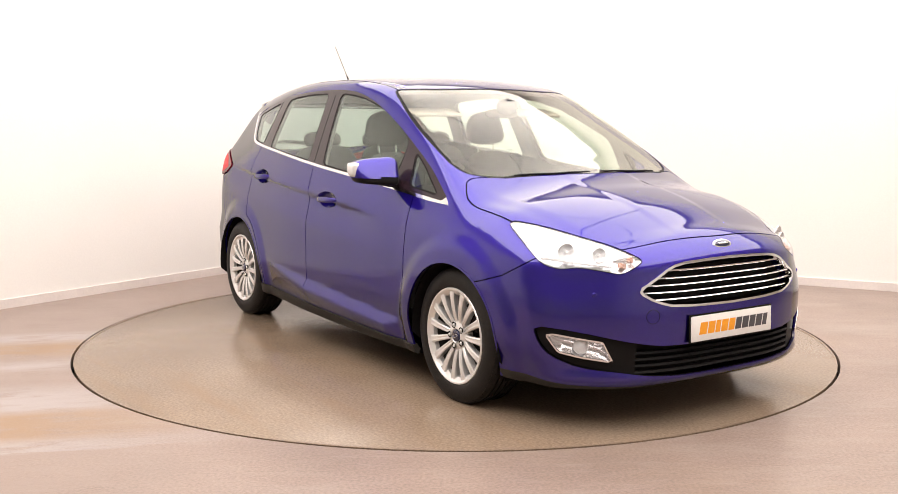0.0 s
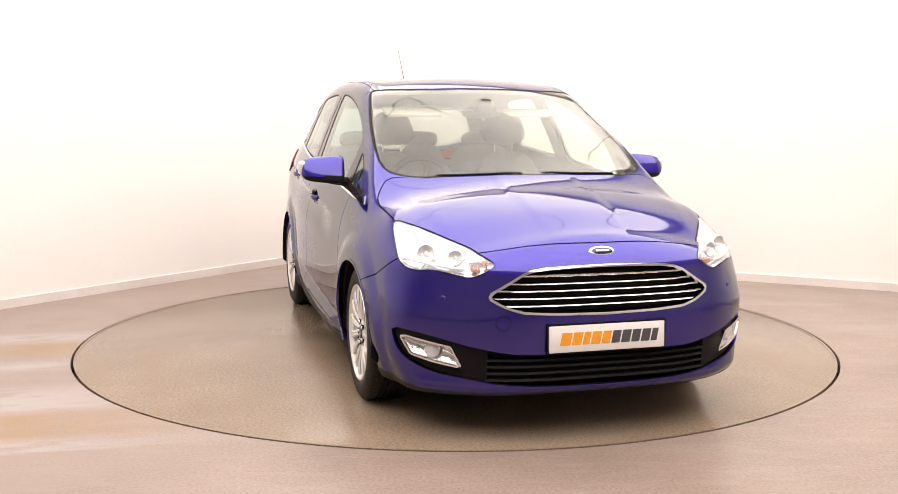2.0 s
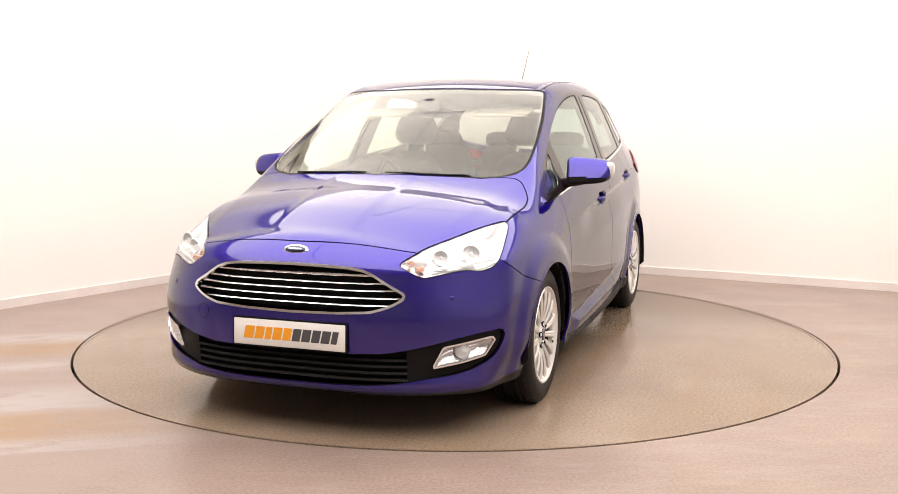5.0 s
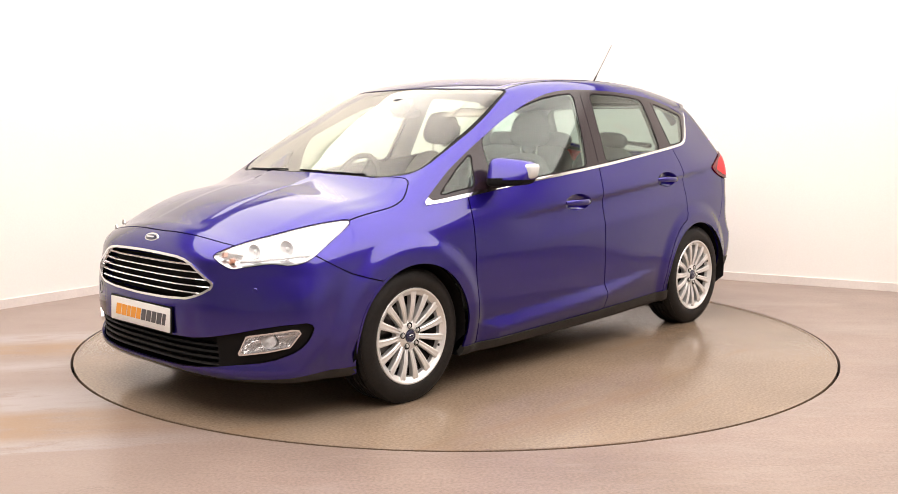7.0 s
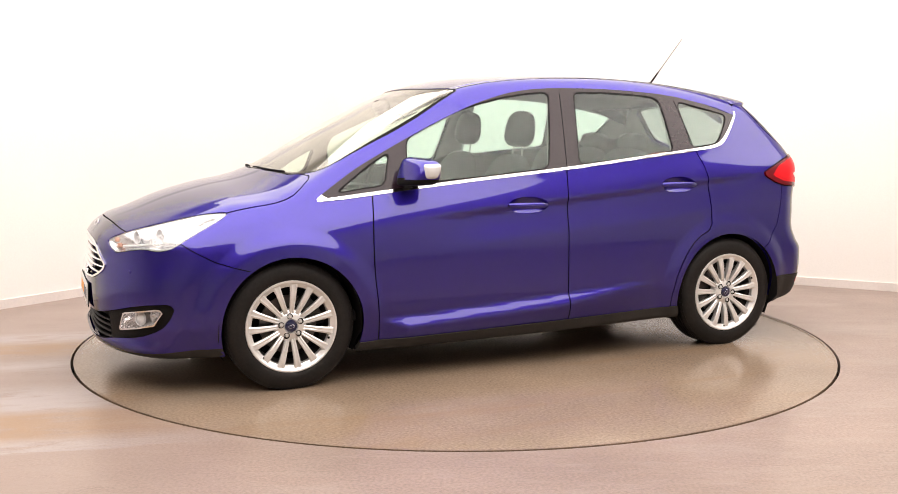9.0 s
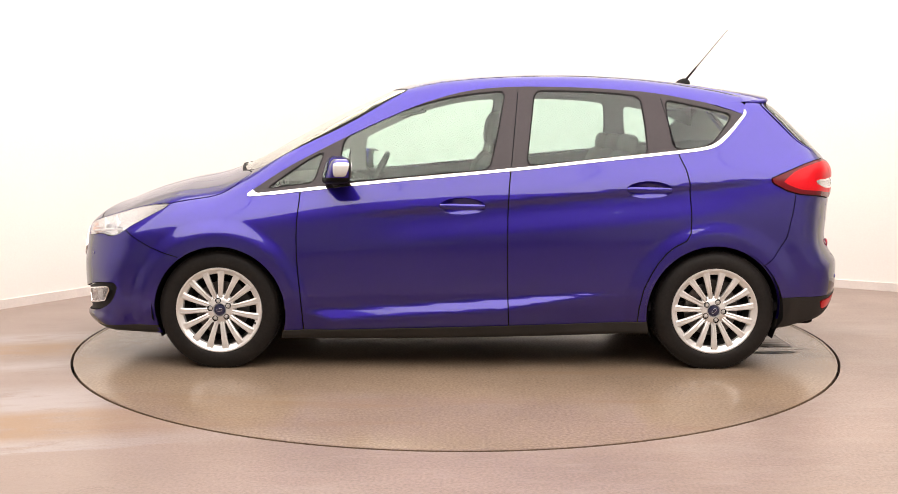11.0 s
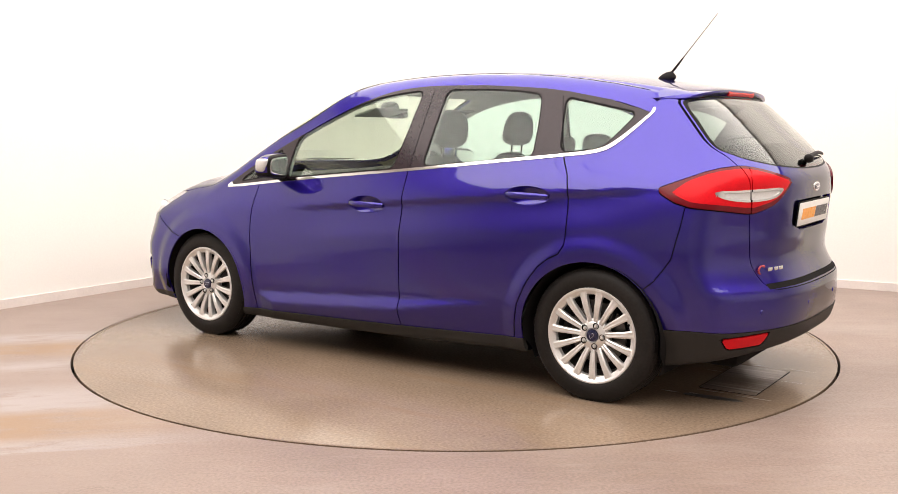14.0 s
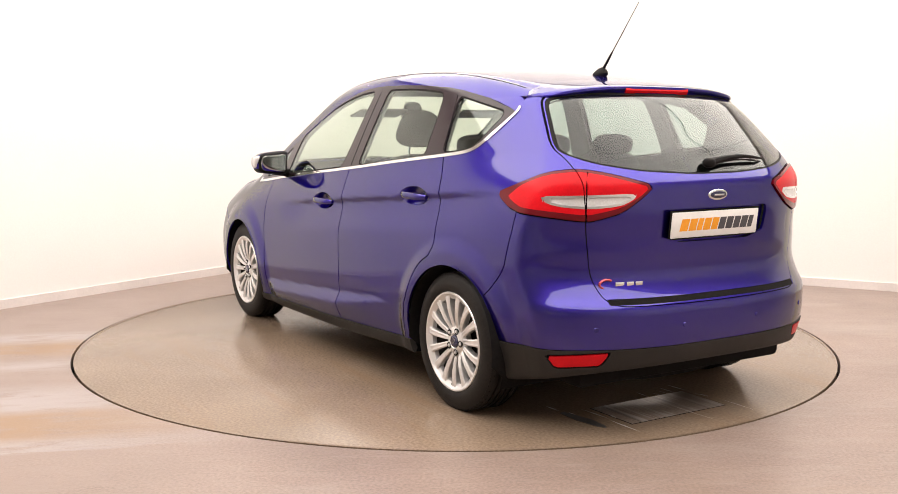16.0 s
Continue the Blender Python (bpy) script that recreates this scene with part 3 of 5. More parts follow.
# ---- cutting the skin into panels ----
class Skin:
    """The skin's triangles, each with the name of the panel that it belongs to."""

    def __init__(self, h):
        self.v, self.n, self.f = skin_mesh(h)
        self.names = ["shell"]
        self.lab = np.zeros(len(self.f), int)

    def code(self, name):
        if name not in self.names:
            self.names.append(name)
        return self.names.index(name)

    def where(self, mask, sources):
        c, n = self.v[self.f].mean(1), self.n[self.f].mean(1)
        return mask(c, n) & np.isin(self.lab, [self.code(s) for s in sources])

    def measure_at(self, dist, m):
        used = np.unique(self.f[m])
        d = np.full(len(self.v), 9.0)
        d[used] = dist(self.v[used])
        return d

    def cut(self, d, m):
        d = np.where(np.abs(d) < 1e-6, 1e-6, d)
        pos = d[self.f] > 0
        cross = m & (pos.sum(1) > 0) & (pos.sum(1) < 3)
        f, pos, lab = self.f[cross], pos[cross], self.lab[cross]
        if not len(f):
            return
        lone = np.where(pos.sum(1) == 1, np.argmax(pos, 1), np.argmin(pos, 1))
        r = np.arange(len(f))
        a, b, c = f[r, lone], f[r, (lone + 1) % 3], f[r, (lone + 2) % 3]
        pairs = np.sort(np.concatenate([np.stack([a, b], 1), np.stack([a, c], 1)]), 1)
        uniq, inv = np.unique(pairs, axis=0, return_inverse=True)
        inv = inv.reshape(-1)
        t = (d[uniq[:, 0]] / (d[uniq[:, 0]] - d[uniq[:, 1]]))[:, None]
        base = len(self.v)
        self.v = np.concatenate([self.v, self.v[uniq[:, 0]] * (1 - t) + self.v[uniq[:, 1]] * t])
        n = self.n[uniq[:, 0]] * (1 - t) + self.n[uniq[:, 1]] * t
        self.n = np.concatenate([self.n, n / np.linalg.norm(n, axis=1, keepdims=True)])
        p, q = base + inv[:len(f)], base + inv[len(f):]
        self.f = np.concatenate([self.f[~cross], np.stack([a, p, q], 1), np.stack([p, b, c], 1), np.stack([p, c, q], 1)])
        self.lab = np.concatenate([self.lab[~cross], lab, lab, lab])

    def region(self, name, dist, mask, sources, gap=0.0, joint="joint"):
        """Names what lies inside dist < 0; gap: half the width of the joint round it."""
        for level in ((-gap, gap) if gap else (0.0,)):
            m = self.where(mask, sources)
            self.cut(self.measure_at(dist, m) - level, m)
        m = self.where(mask, sources)
        d = self.measure_at(dist, m)[self.f].mean(1)
        self.lab[m & (d < -gap)] = self.code(name)
        if gap:
            self.lab[m & (np.abs(d) <= gap)] = self.code(joint)

    def piece(self, name, mat, parent, label="", side=0, sink=0.0, rim=0.012, pick=None, title=None, flip=False, solid=0.0, split=False):
        """One panel as a mesh, sunk below the skin, its edges turned in."""
        m = self.lab == self.code(name)
        c = self.v[self.f].mean(1)
        if side:
            m &= c[:, 1] * side > 0
        if pick is not None:
            m &= pick(c)
        f = self.f[m]
        if not len(f):
            return None
        used, inv = np.unique(f, return_inverse=True)
        f = inv.reshape(-1, 3)
        n = self.n[used]
        depth = sink(self.v[used]) if callable(sink) else np.full(len(used), sink)
        v = self.v[used] - n * depth[:, None]
        if flip:
            f, n = f[:, ::-1], -n
        if callable(sink):
            n = None
        if solid:
            rim = solid
        if rim:
            e = np.concatenate([f[:, [0, 1]], f[:, [1, 2]], f[:, [2, 0]]])
            key = np.sort(e, 1)
            _, first, count = np.unique(key, axis=0, return_index=True, return_counts=True)
            e = e[first[count == 1]]
            base = len(v)
            k = len(e)
            inner = v[e] - self.n[used][e] * rim
            out = np.cross(v[e[:, 1]] - v[e[:, 0]], self.n[used][e[:, 0]])
            out = out / np.maximum(np.linalg.norm(out, axis=1, keepdims=True), 1e-9)
            v = np.concatenate([v, v[e[:, 0]], v[e[:, 1]], inner[:, 1], inner[:, 0]])
            if n is not None:
                n = np.concatenate([n, out, out, out, out])
            i = np.arange(k)
            quad = np.stack([base + i + k, base + i, base + i + 3 * k, base + i + 2 * k], 1)
            if solid:
                # the pane's inner face
                m0 = len(used)
                inner_f = f[:, ::-1] + len(v)
                v = np.concatenate([v, v[:m0] - self.n[used] * solid])
                n = np.concatenate([n, -self.n[used]])
                f = np.concatenate([f, inner_f])
            f = [tuple(t) for t in f] + [tuple(t) for t in quad]
        if split:
            return self.islands(v, f, n, title or name, mat, parent, label)
        ob = raw(title or name, v, f, mat, parent, label, n)
        if solid:
            ob.visible_shadow = False
        return ob

    def islands(self, v, f, n, name, mat, parent, label):
        """Every connected piece as a mesh of its own; crumbs are left out."""
        root = np.arange(len(v))
        pairs = np.concatenate([np.array([[t[i], t[(i + 1) % len(t)]] for i in range(len(t))]) for t in ([tuple(q) for q in f])])
        while True:
            low = np.minimum(root[pairs[:, 0]], root[pairs[:, 1]])
            before = root.copy()
            np.minimum.at(root, pairs[:, 0], low)
            np.minimum.at(root, pairs[:, 1], low)
            root = root[root]
            if (root == before).all():
                break
        f = np.array([tuple(t) for t in f])
        for r in np.unique(root[f[:, 0]]):
            g = f[root[f[:, 0]] == r]
            used, inv = np.unique(g, return_inverse=True)
            if np.ptp(v[used], axis=0).max() > 0.12:
                raw(name, v[used], inv.reshape(g.shape), mat, parent, label, None if n is None else n[used])


def rounded(points, times=2, most=9.0):
    """Cuts the corners of an outline, each by a share of its edges but no more than most."""
    p = np.array(points, float)
    for _ in range(times):
        q = np.roll(p, -1, 0)
        k = np.minimum(0.22, most / np.maximum(np.linalg.norm(q - p, axis=1, keepdims=True), 1e-9))
        p = np.stack([p * (1 - k) + q * k, p * k + q * (1 - k)], 1).reshape(-1, 2)
        most = most * 0.4
    return p


def to_outline(p, poly):
    """Signed distance of places (in a plane) to a closed outline, below zero inside."""
    a, b = poly, np.roll(poly, -1, 0)
    best, odd = np.full(len(p), 1e9), np.zeros(len(p), bool)
    for (ax, ay), (bx, by) in zip(a, b):
        ex, ey = bx - ax, by - ay
        t = np.clip(((p[:, 0] - ax) * ex + (p[:, 1] - ay) * ey) / (ex * ex + ey * ey + 1e-12), 0, 1)
        best = np.minimum(best, np.hypot(p[:, 0] - ax - t * ex, p[:, 1] - ay - t * ey))
        if ay != by:
            odd ^= ((ay > p[:, 1]) != (by > p[:, 1])) & (p[:, 0] < ex * (p[:, 1] - ay) / ey + ax)
    return np.where(odd, -best, best)


def to_line(p, pts):
    best = np.full(len(p), 1e9)
    for (ax, ay), (bx, by) in zip(pts, pts[1:]):
        ex, ey = bx - ax, by - ay
        t = np.clip(((p[:, 0] - ax) * ex + (p[:, 1] - ay) * ey) / (ex * ex + ey * ey), 0, 1)
        best = np.minimum(best, np.hypot(p[:, 0] - ax - t * ex, p[:, 1] - ay - t * ey))
    return best


# ways to flatten a place on the car: from the side, front, above, and round the front and rear corners
FLAT = {
    "side": lambda v: np.stack([v[:, 0], v[:, 2]], 1),
    "face": lambda v: np.stack([np.abs(v[:, 1]), v[:, 2]], 1),
    "plan": lambda v: np.stack([v[:, 0], np.abs(v[:, 1])], 1),
    "nose": lambda v: np.stack([np.abs(v[:, 1]) - v[:, 0], v[:, 2]], 1),
    "rump": lambda v: np.stack([np.abs(v[:, 1]) + v[:, 0], v[:, 2]], 1),
}
ON_SIDE = lambda c, n: (np.abs(c[:, 1]) > 0.45) & (np.abs(n[:, 1]) > 0.25)
ON_FRONT = lambda c, n: (c[:, 0] > 1.5)
ON_REAR = lambda c, n: (c[:, 0] < -1.52) & ((n[:, 0] < -0.1) | (np.abs(n[:, 1]) > 0.3))
ON_TOP = lambda c, n: (n[:, 2] > 0.12)


def outline(view, points, times=2, most=9.0):
    poly = rounded(points, times, most)
    return lambda v: to_outline(FLAT[view](v), poly)


def line(view, points, half):
    return lambda v: to_line(FLAT[view](v), points) - half


def circle(cx, cz, r):
    return lambda v: np.hypot(v[:, 0] - cx, v[:, 2] - cz) - r


HEADLIGHT = [(-0.80, 0.888), (-1.05, 0.868), (-1.30, 0.826), (-1.52, 0.788), (-1.685, 0.742), (-1.64, 0.715), (-1.555, 0.683), (-1.47, 0.695), (-1.30, 0.712), (-1.19, 0.700), (-1.08, 0.716), (-0.98, 0.778)]
GRILLE = [(-0.2, 0.733), (0.24, 0.726), (0.345, 0.710), (0.43, 0.655), (0.505, 0.612), (0.43, 0.568), (0.335, 0.542), (-0.2, 0.531)]
MOUTH = [(-2.4, 0.372), (-1.84, 0.370), (-1.68, 0.387), (-1.29, 0.446), (-1.03, 0.460), (-1.07, 0.385), (-1.14, 0.335), (-1.32, 0.288), (-1.58, 0.268), (-1.72, 0.250), (-1.94, 0.238), (-2.4, 0.235)]
FOG = [(-1.115, 0.424), (-1.16, 0.430), (-1.455, 0.400), (-1.515, 0.314), (-1.333, 0.333), (-1.19, 0.354)]
TAIL_LAMP = [(-0.785, 1.016), (-0.937, 1.062), (-1.114, 1.113), (-1.278, 1.128), (-1.39, 1.120), (-1.535, 1.099), (-1.735, 1.060), (-1.666, 1.010), (-1.557, 0.950), (-1.447, 0.926), (-1.358, 0.911), (-1.126, 0.931), (-0.915, 0.944)]
TAIL_WHITE = [(-1.075, 1.012), (-1.345, 1.018), (-1.63, 1.024), (-1.60, 1.004), (-1.54, 0.982), (-1.36, 0.970), (-1.17, 0.982)]
DLO = [(1.19, 0.915), (0.49, 0.995), (-0.233, 1.061), (-0.739, 1.116), (-1.111, 1.154), (-1.27, 1.172), (-1.345, 1.195), (-1.42, 1.26), (-1.533, 1.383), (-1.50, 1.391), (-1.302, 1.427), (-1.011, 1.482),
       (-0.715, 1.503), (-0.53, 1.510), (-0.26, 1.512), (-0.08, 1.500), (0.065, 1.475), (0.26, 1.415), (0.49, 1.317), (0.72, 1.205), (0.93, 1.097), (1.02, 1.042), (1.165, 0.945)]
ABOVE_CHROME = [(1.3, 0.919), (0.49, 1.0095), (-0.233, 1.0755), (-0.739, 1.1305), (-1.111, 1.1685), (-1.264, 1.187), (-1.331, 1.208), (-1.409, 1.271), (-1.527, 1.392), (-1.5, 1.7), (1.4, 1.7)]
PANE_FIN = [(1.075, 0.962), (0.94, 0.983), (0.815, 0.998), (0.790, 1.09), (0.765, 1.165), (0.88, 1.100)]
PANE_FRONT = [(0.672, 1.000), (0.676, 1.15), (0.660, 1.232), (0.53, 1.302), (0.369, 1.374), (0.22, 1.420), (0.079, 1.454), (-0.07, 1.476), (-0.205, 1.486), (-0.16, 1.25), (-0.118, 1.072)]
PANE_REAR = [(-0.312, 1.090), (-0.335, 1.27), (-0.362, 1.488), (-0.612, 1.486), (-0.80, 1.475), (-0.932, 1.459), (-0.95, 1.33), (-0.958, 1.152)]
PANE_QUARTER = [(-1.098, 1.176), (-1.080, 1.315), (-1.064, 1.444), (-1.25, 1.406), (-1.440, 1.366), (-1.38, 1.285), (-1.32, 1.217), (-1.275, 1.192)]
FRONT_DOOR = [(0.885, 0.972), (0.904, 0.766), (0.902, 0.579), (0.880, 0.358), (0.87, 0.10), (-0.228, 0.10), (-0.214, 0.403), (-0.211, 0.766), (-0.217, 0.943), (-0.232, 1.10), (0.885, 1.10)]
REAR_DOOR = [(-0.228, 0.10), (-0.214, 0.403), (-0.211, 0.766), (-0.217, 0.943), (-0.232, 1.14), (-1.112, 1.20), (-1.120, 1.158), (-1.172, 1.045), (-1.186, 0.848), (-1.180, 0.71), (-1.071, 0.655), (-0.989, 0.555), (-0.920, 0.405), (-0.90, 0.10)]
BONNET = [(2.118, -0.3), (2.118, 0.02), (2.106, 0.21), (2.08, 0.42), (2.04, 0.56), (1.95, 0.68), (1.75, 0.75), (1.575, 0.760), (1.453, 0.764), (1.33, 0.773), (1.26, 0.763), (1.165, 0.695), (1.20, 0.60), (1.26, 0.505), (1.345, 0.02), (1.345, -0.3)]
WINDSCREEN = [(0.43, -0.3), (0.43, 0.02), (0.415, 0.33), (0.33, 0.585), (0.34, 0.607), (0.54, 0.652), (0.72, 0.680), (0.9, 0.699), (1.06, 0.703), (1.15, 0.66), (1.255, 0.51), (1.342, 0.02), (1.342, -0.3)]
TAILGATE = [(-0.3, 1.462), (0.46, 1.460), (0.568, 1.432), (0.598, 1.398), (0.671, 1.212), (0.662, 1.176), (0.642, 1.095), (0.629, 0.911), (0.615, 0.768), (0.600, 0.673), (0.574, 0.594), (0.522, 0.566), (-0.3, 0.560)]
REAR_PANE = [(-0.3, 1.446), (0.45, 1.446), (0.560, 1.424), (0.590, 1.395), (0.662, 1.212), (0.650, 1.186), (0.57, 1.152), (0.40, 1.122), (0.15, 1.106), (-0.3, 1.103)]
PLATE_BAY = [(-0.2, 0.962), (0.30, 0.962), (0.33, 0.95), (0.31, 0.815), (-0.2, 0.815)]
REFLECTOR = [(-1.137, 0.364), (-1.516, 0.378), (-1.452, 0.318), (-1.192, 0.310)]
HANDLES = [(0.027, 0.878), (-0.960, 0.966)]


def sunk_cup(v):
    d = np.full(len(v), 2.0)
    for cx, cz in HANDLES:
        d = np.minimum(d, np.hypot((v[:, 0] - cx) / 0.125, (v[:, 2] - cz) / 0.046))
    return 0.028 * np.clip(1 - d * d, 0, 1)


def cut_panels():
    s = Skin(0.018)
    s.region("undertray", lambda v: v[:, 2] - floor_line(v[:, 0]) - 0.004, lambda c, n: c[:, 2] < 0.4, ["shell"])
    arch = lambda c, n: np.abs(c[:, 1]) > 0.45
    for hub, r in ((HUB_F - 0.008, 0.352), (HUB_R + 0.010, 0.358)):
        s.region("void", circle(hub, HUB_Z - 0.005, r), arch, ["shell", "undertray"])
        s.region("arch_lip", circle(hub, HUB_Z - 0.005, r + 0.010), lambda c, n: ON_SIDE(c, n) & (c[:, 2] > 0.27), ["shell"])
    body = ["shell"]
    # glass in the roof line: sides, windscreen, tailgate
    s.region("side_glass_band", outline("side", DLO, 1), ON_SIDE, body)
    chrome = outline("side", ABOVE_CHROME, 1)
    s.region("chrome_strip", lambda v: -chrome(v), ON_SIDE, ["side_glass_band"])
    for name, pts in (("pane_fin", PANE_FIN), ("pane_front", PANE_FRONT), ("pane_rear", PANE_REAR), ("pane_quarter", PANE_QUARTER)):
        s.region(name, outline("side", pts, 2, 0.022), ON_SIDE, ["side_glass_band"], 0.0035, "seal")
    s.region("windscreen", outline("plan", WINDSCREEN, 1), lambda c, n: ON_TOP(c, n) & (c[:, 0] > 0.2) & (c[:, 0] < 1.5), body, 0.006, "seal")
    # front
    s.region("headlight", outline("nose", HEADLIGHT, 2), ON_FRONT, body, 0.002)
    s.region("grille", outline("face", GRILLE, 1), lambda c, n: (c[:, 0] > 1.9) & (n[:, 0] > 0.2), body, 0.0052, "grille_surround")
    s.region("bonnet", outline("plan", BONNET, 1), lambda c, n: (c[:, 0] > 1.1) & (n[:, 2] > 0.3), body, 0.003)
    s.region("mouth", outline("nose", MOUTH, 1), lambda c, n: (c[:, 0] > 1.6) & (n[:, 0] > 0.05), body, 0.002)
    s.region("fog_lamp", outline("nose", FOG, 0), ON_FRONT, ["mouth"], 0.0035, "fog_surround")
    s.region("mouth_wing", lambda v: 0.50 - np.abs(v[:, 1]), ON_FRONT, ["mouth"])
    s.region("front_lip", lambda v: v[:, 2] - (0.232 - 0.088 * np.clip(v[:, 0] - 1.75, 0, 1)), lambda c, n: c[:, 0] > 1.66, body)
    s.region("front_bumper", outline("nose", [(-2.4, 0.1), (-2.4, 0.9), (-1.6, 0.9), (-1.02, 0.735), (-0.82, 0.652), (-0.6, 0.60), (-0.6, 0.1)], 0), ON_FRONT, body, 0.0025)
    # rear
    s.region("tailgate", outline("face", TAILGATE, 2, 0.03), ON_REAR, body, 0.002)
    s.region("tail_lamp", outline("rump", TAIL_LAMP, 1), lambda c, n: ON_REAR(c, n) & (c[:, 2] < 1.2), ["shell", "tailgate"], 0.003)
    s.region("tail_white", outline("rump", TAIL_WHITE, 1), ON_REAR, ["tail_lamp"], 0.005, "tail_white_rim")
    s.region("tail_dark", lambda v: -0.014 - 0.016 * step(1.02, 0.93, v[:, 2]) - 0.05 * step(-1.0, -0.75, FLAT["rump"](v)[:, 0]) - outline("rump", TAIL_LAMP, 1)(v), ON_REAR, ["tail_lamp"])
    s.region("joint", line("rump", [(-1.352, 0.90), (-1.352, 1.14)], 0.004), ON_REAR, ["tail_lamp", "tail_white", "tail_white_rim", "tail_dark"])
    s.region("rear_pane", outline("face", REAR_PANE, 2, 0.03), ON_REAR, ["tailgate"], 0.004, "seal")
    s.region("plate_bay", outline("face", PLATE_BAY, 1), lambda c, n: ON_REAR(c, n) & (n[:, 0] < -0.5), ["tailgate"])
    # dark strip coloured in where shade falls on the bumper's step
    s.region("bumper_pad", lambda v: np.maximum(np.abs(v[:, 1]) - 0.56, np.abs(v[:, 2] - 0.584) - 0.012), lambda c, n: c[:, 0] < -1.95, ["shell", "tailgate", "joint"])
    s.region("rear_valance", lambda v: v[:, 2] - (0.388 - 0.06 * (v[:, 0] < -3)), lambda c, n: c[:, 0] < -1.5, body, 0.002)
    s.region("reflector", outline("rump", REFLECTOR, 1, 0.01), ON_REAR, ["rear_valance"], 0.004)
    s.region("rear_bumper", outline("side", [(-2.4, 0.1), (-2.4, 0.96), (-1.75, 0.96), (-1.735, 0.86), (-1.70, 0.71), (-1.627, 0.603), (-1.5, 0.5), (-1.5, 0.1)], 0), lambda c, n: c[:, 0] < -1.45, body, 0.0025)
    # sides
    s.region("sill", lambda v: np.maximum(v[:, 2] - (0.238 - 0.026 * v[:, 0]), np.abs(v[:, 0] - 0.01) - 1.02), ON_SIDE, body)
    s.region("front_door", outline("side", FRONT_DOOR, 1), ON_SIDE, body, 0.0032)
    s.region("rear_door", outline("side", REAR_DOOR, 1), ON_SIDE, body, 0.0032)
    s.region("handle_cup", lambda v: 0.12 * (np.min([np.hypot((v[:, 0] - cx) / 0.125, (v[:, 2] - cz) / 0.046) for cx, cz in HANDLES], 0) - 1), ON_SIDE, ["front_door", "rear_door"])
    return s


def reach(x=None, y=None, z=None, sign=1):
    """The place on the skin straight in from outside, along the one axis left open."""
    t = np.linspace(2.6, 0.0, 5201) * sign
    p = np.stack([t if q is None else np.full(len(t), q) for q in (x, y, z)], 1)
    f = skin(p)
    return Vector(p[np.argmax(f < 0)])


CAR = tagged(new("car"), "dark blue metallic compact people carrier with silver alloy wheels", "car")


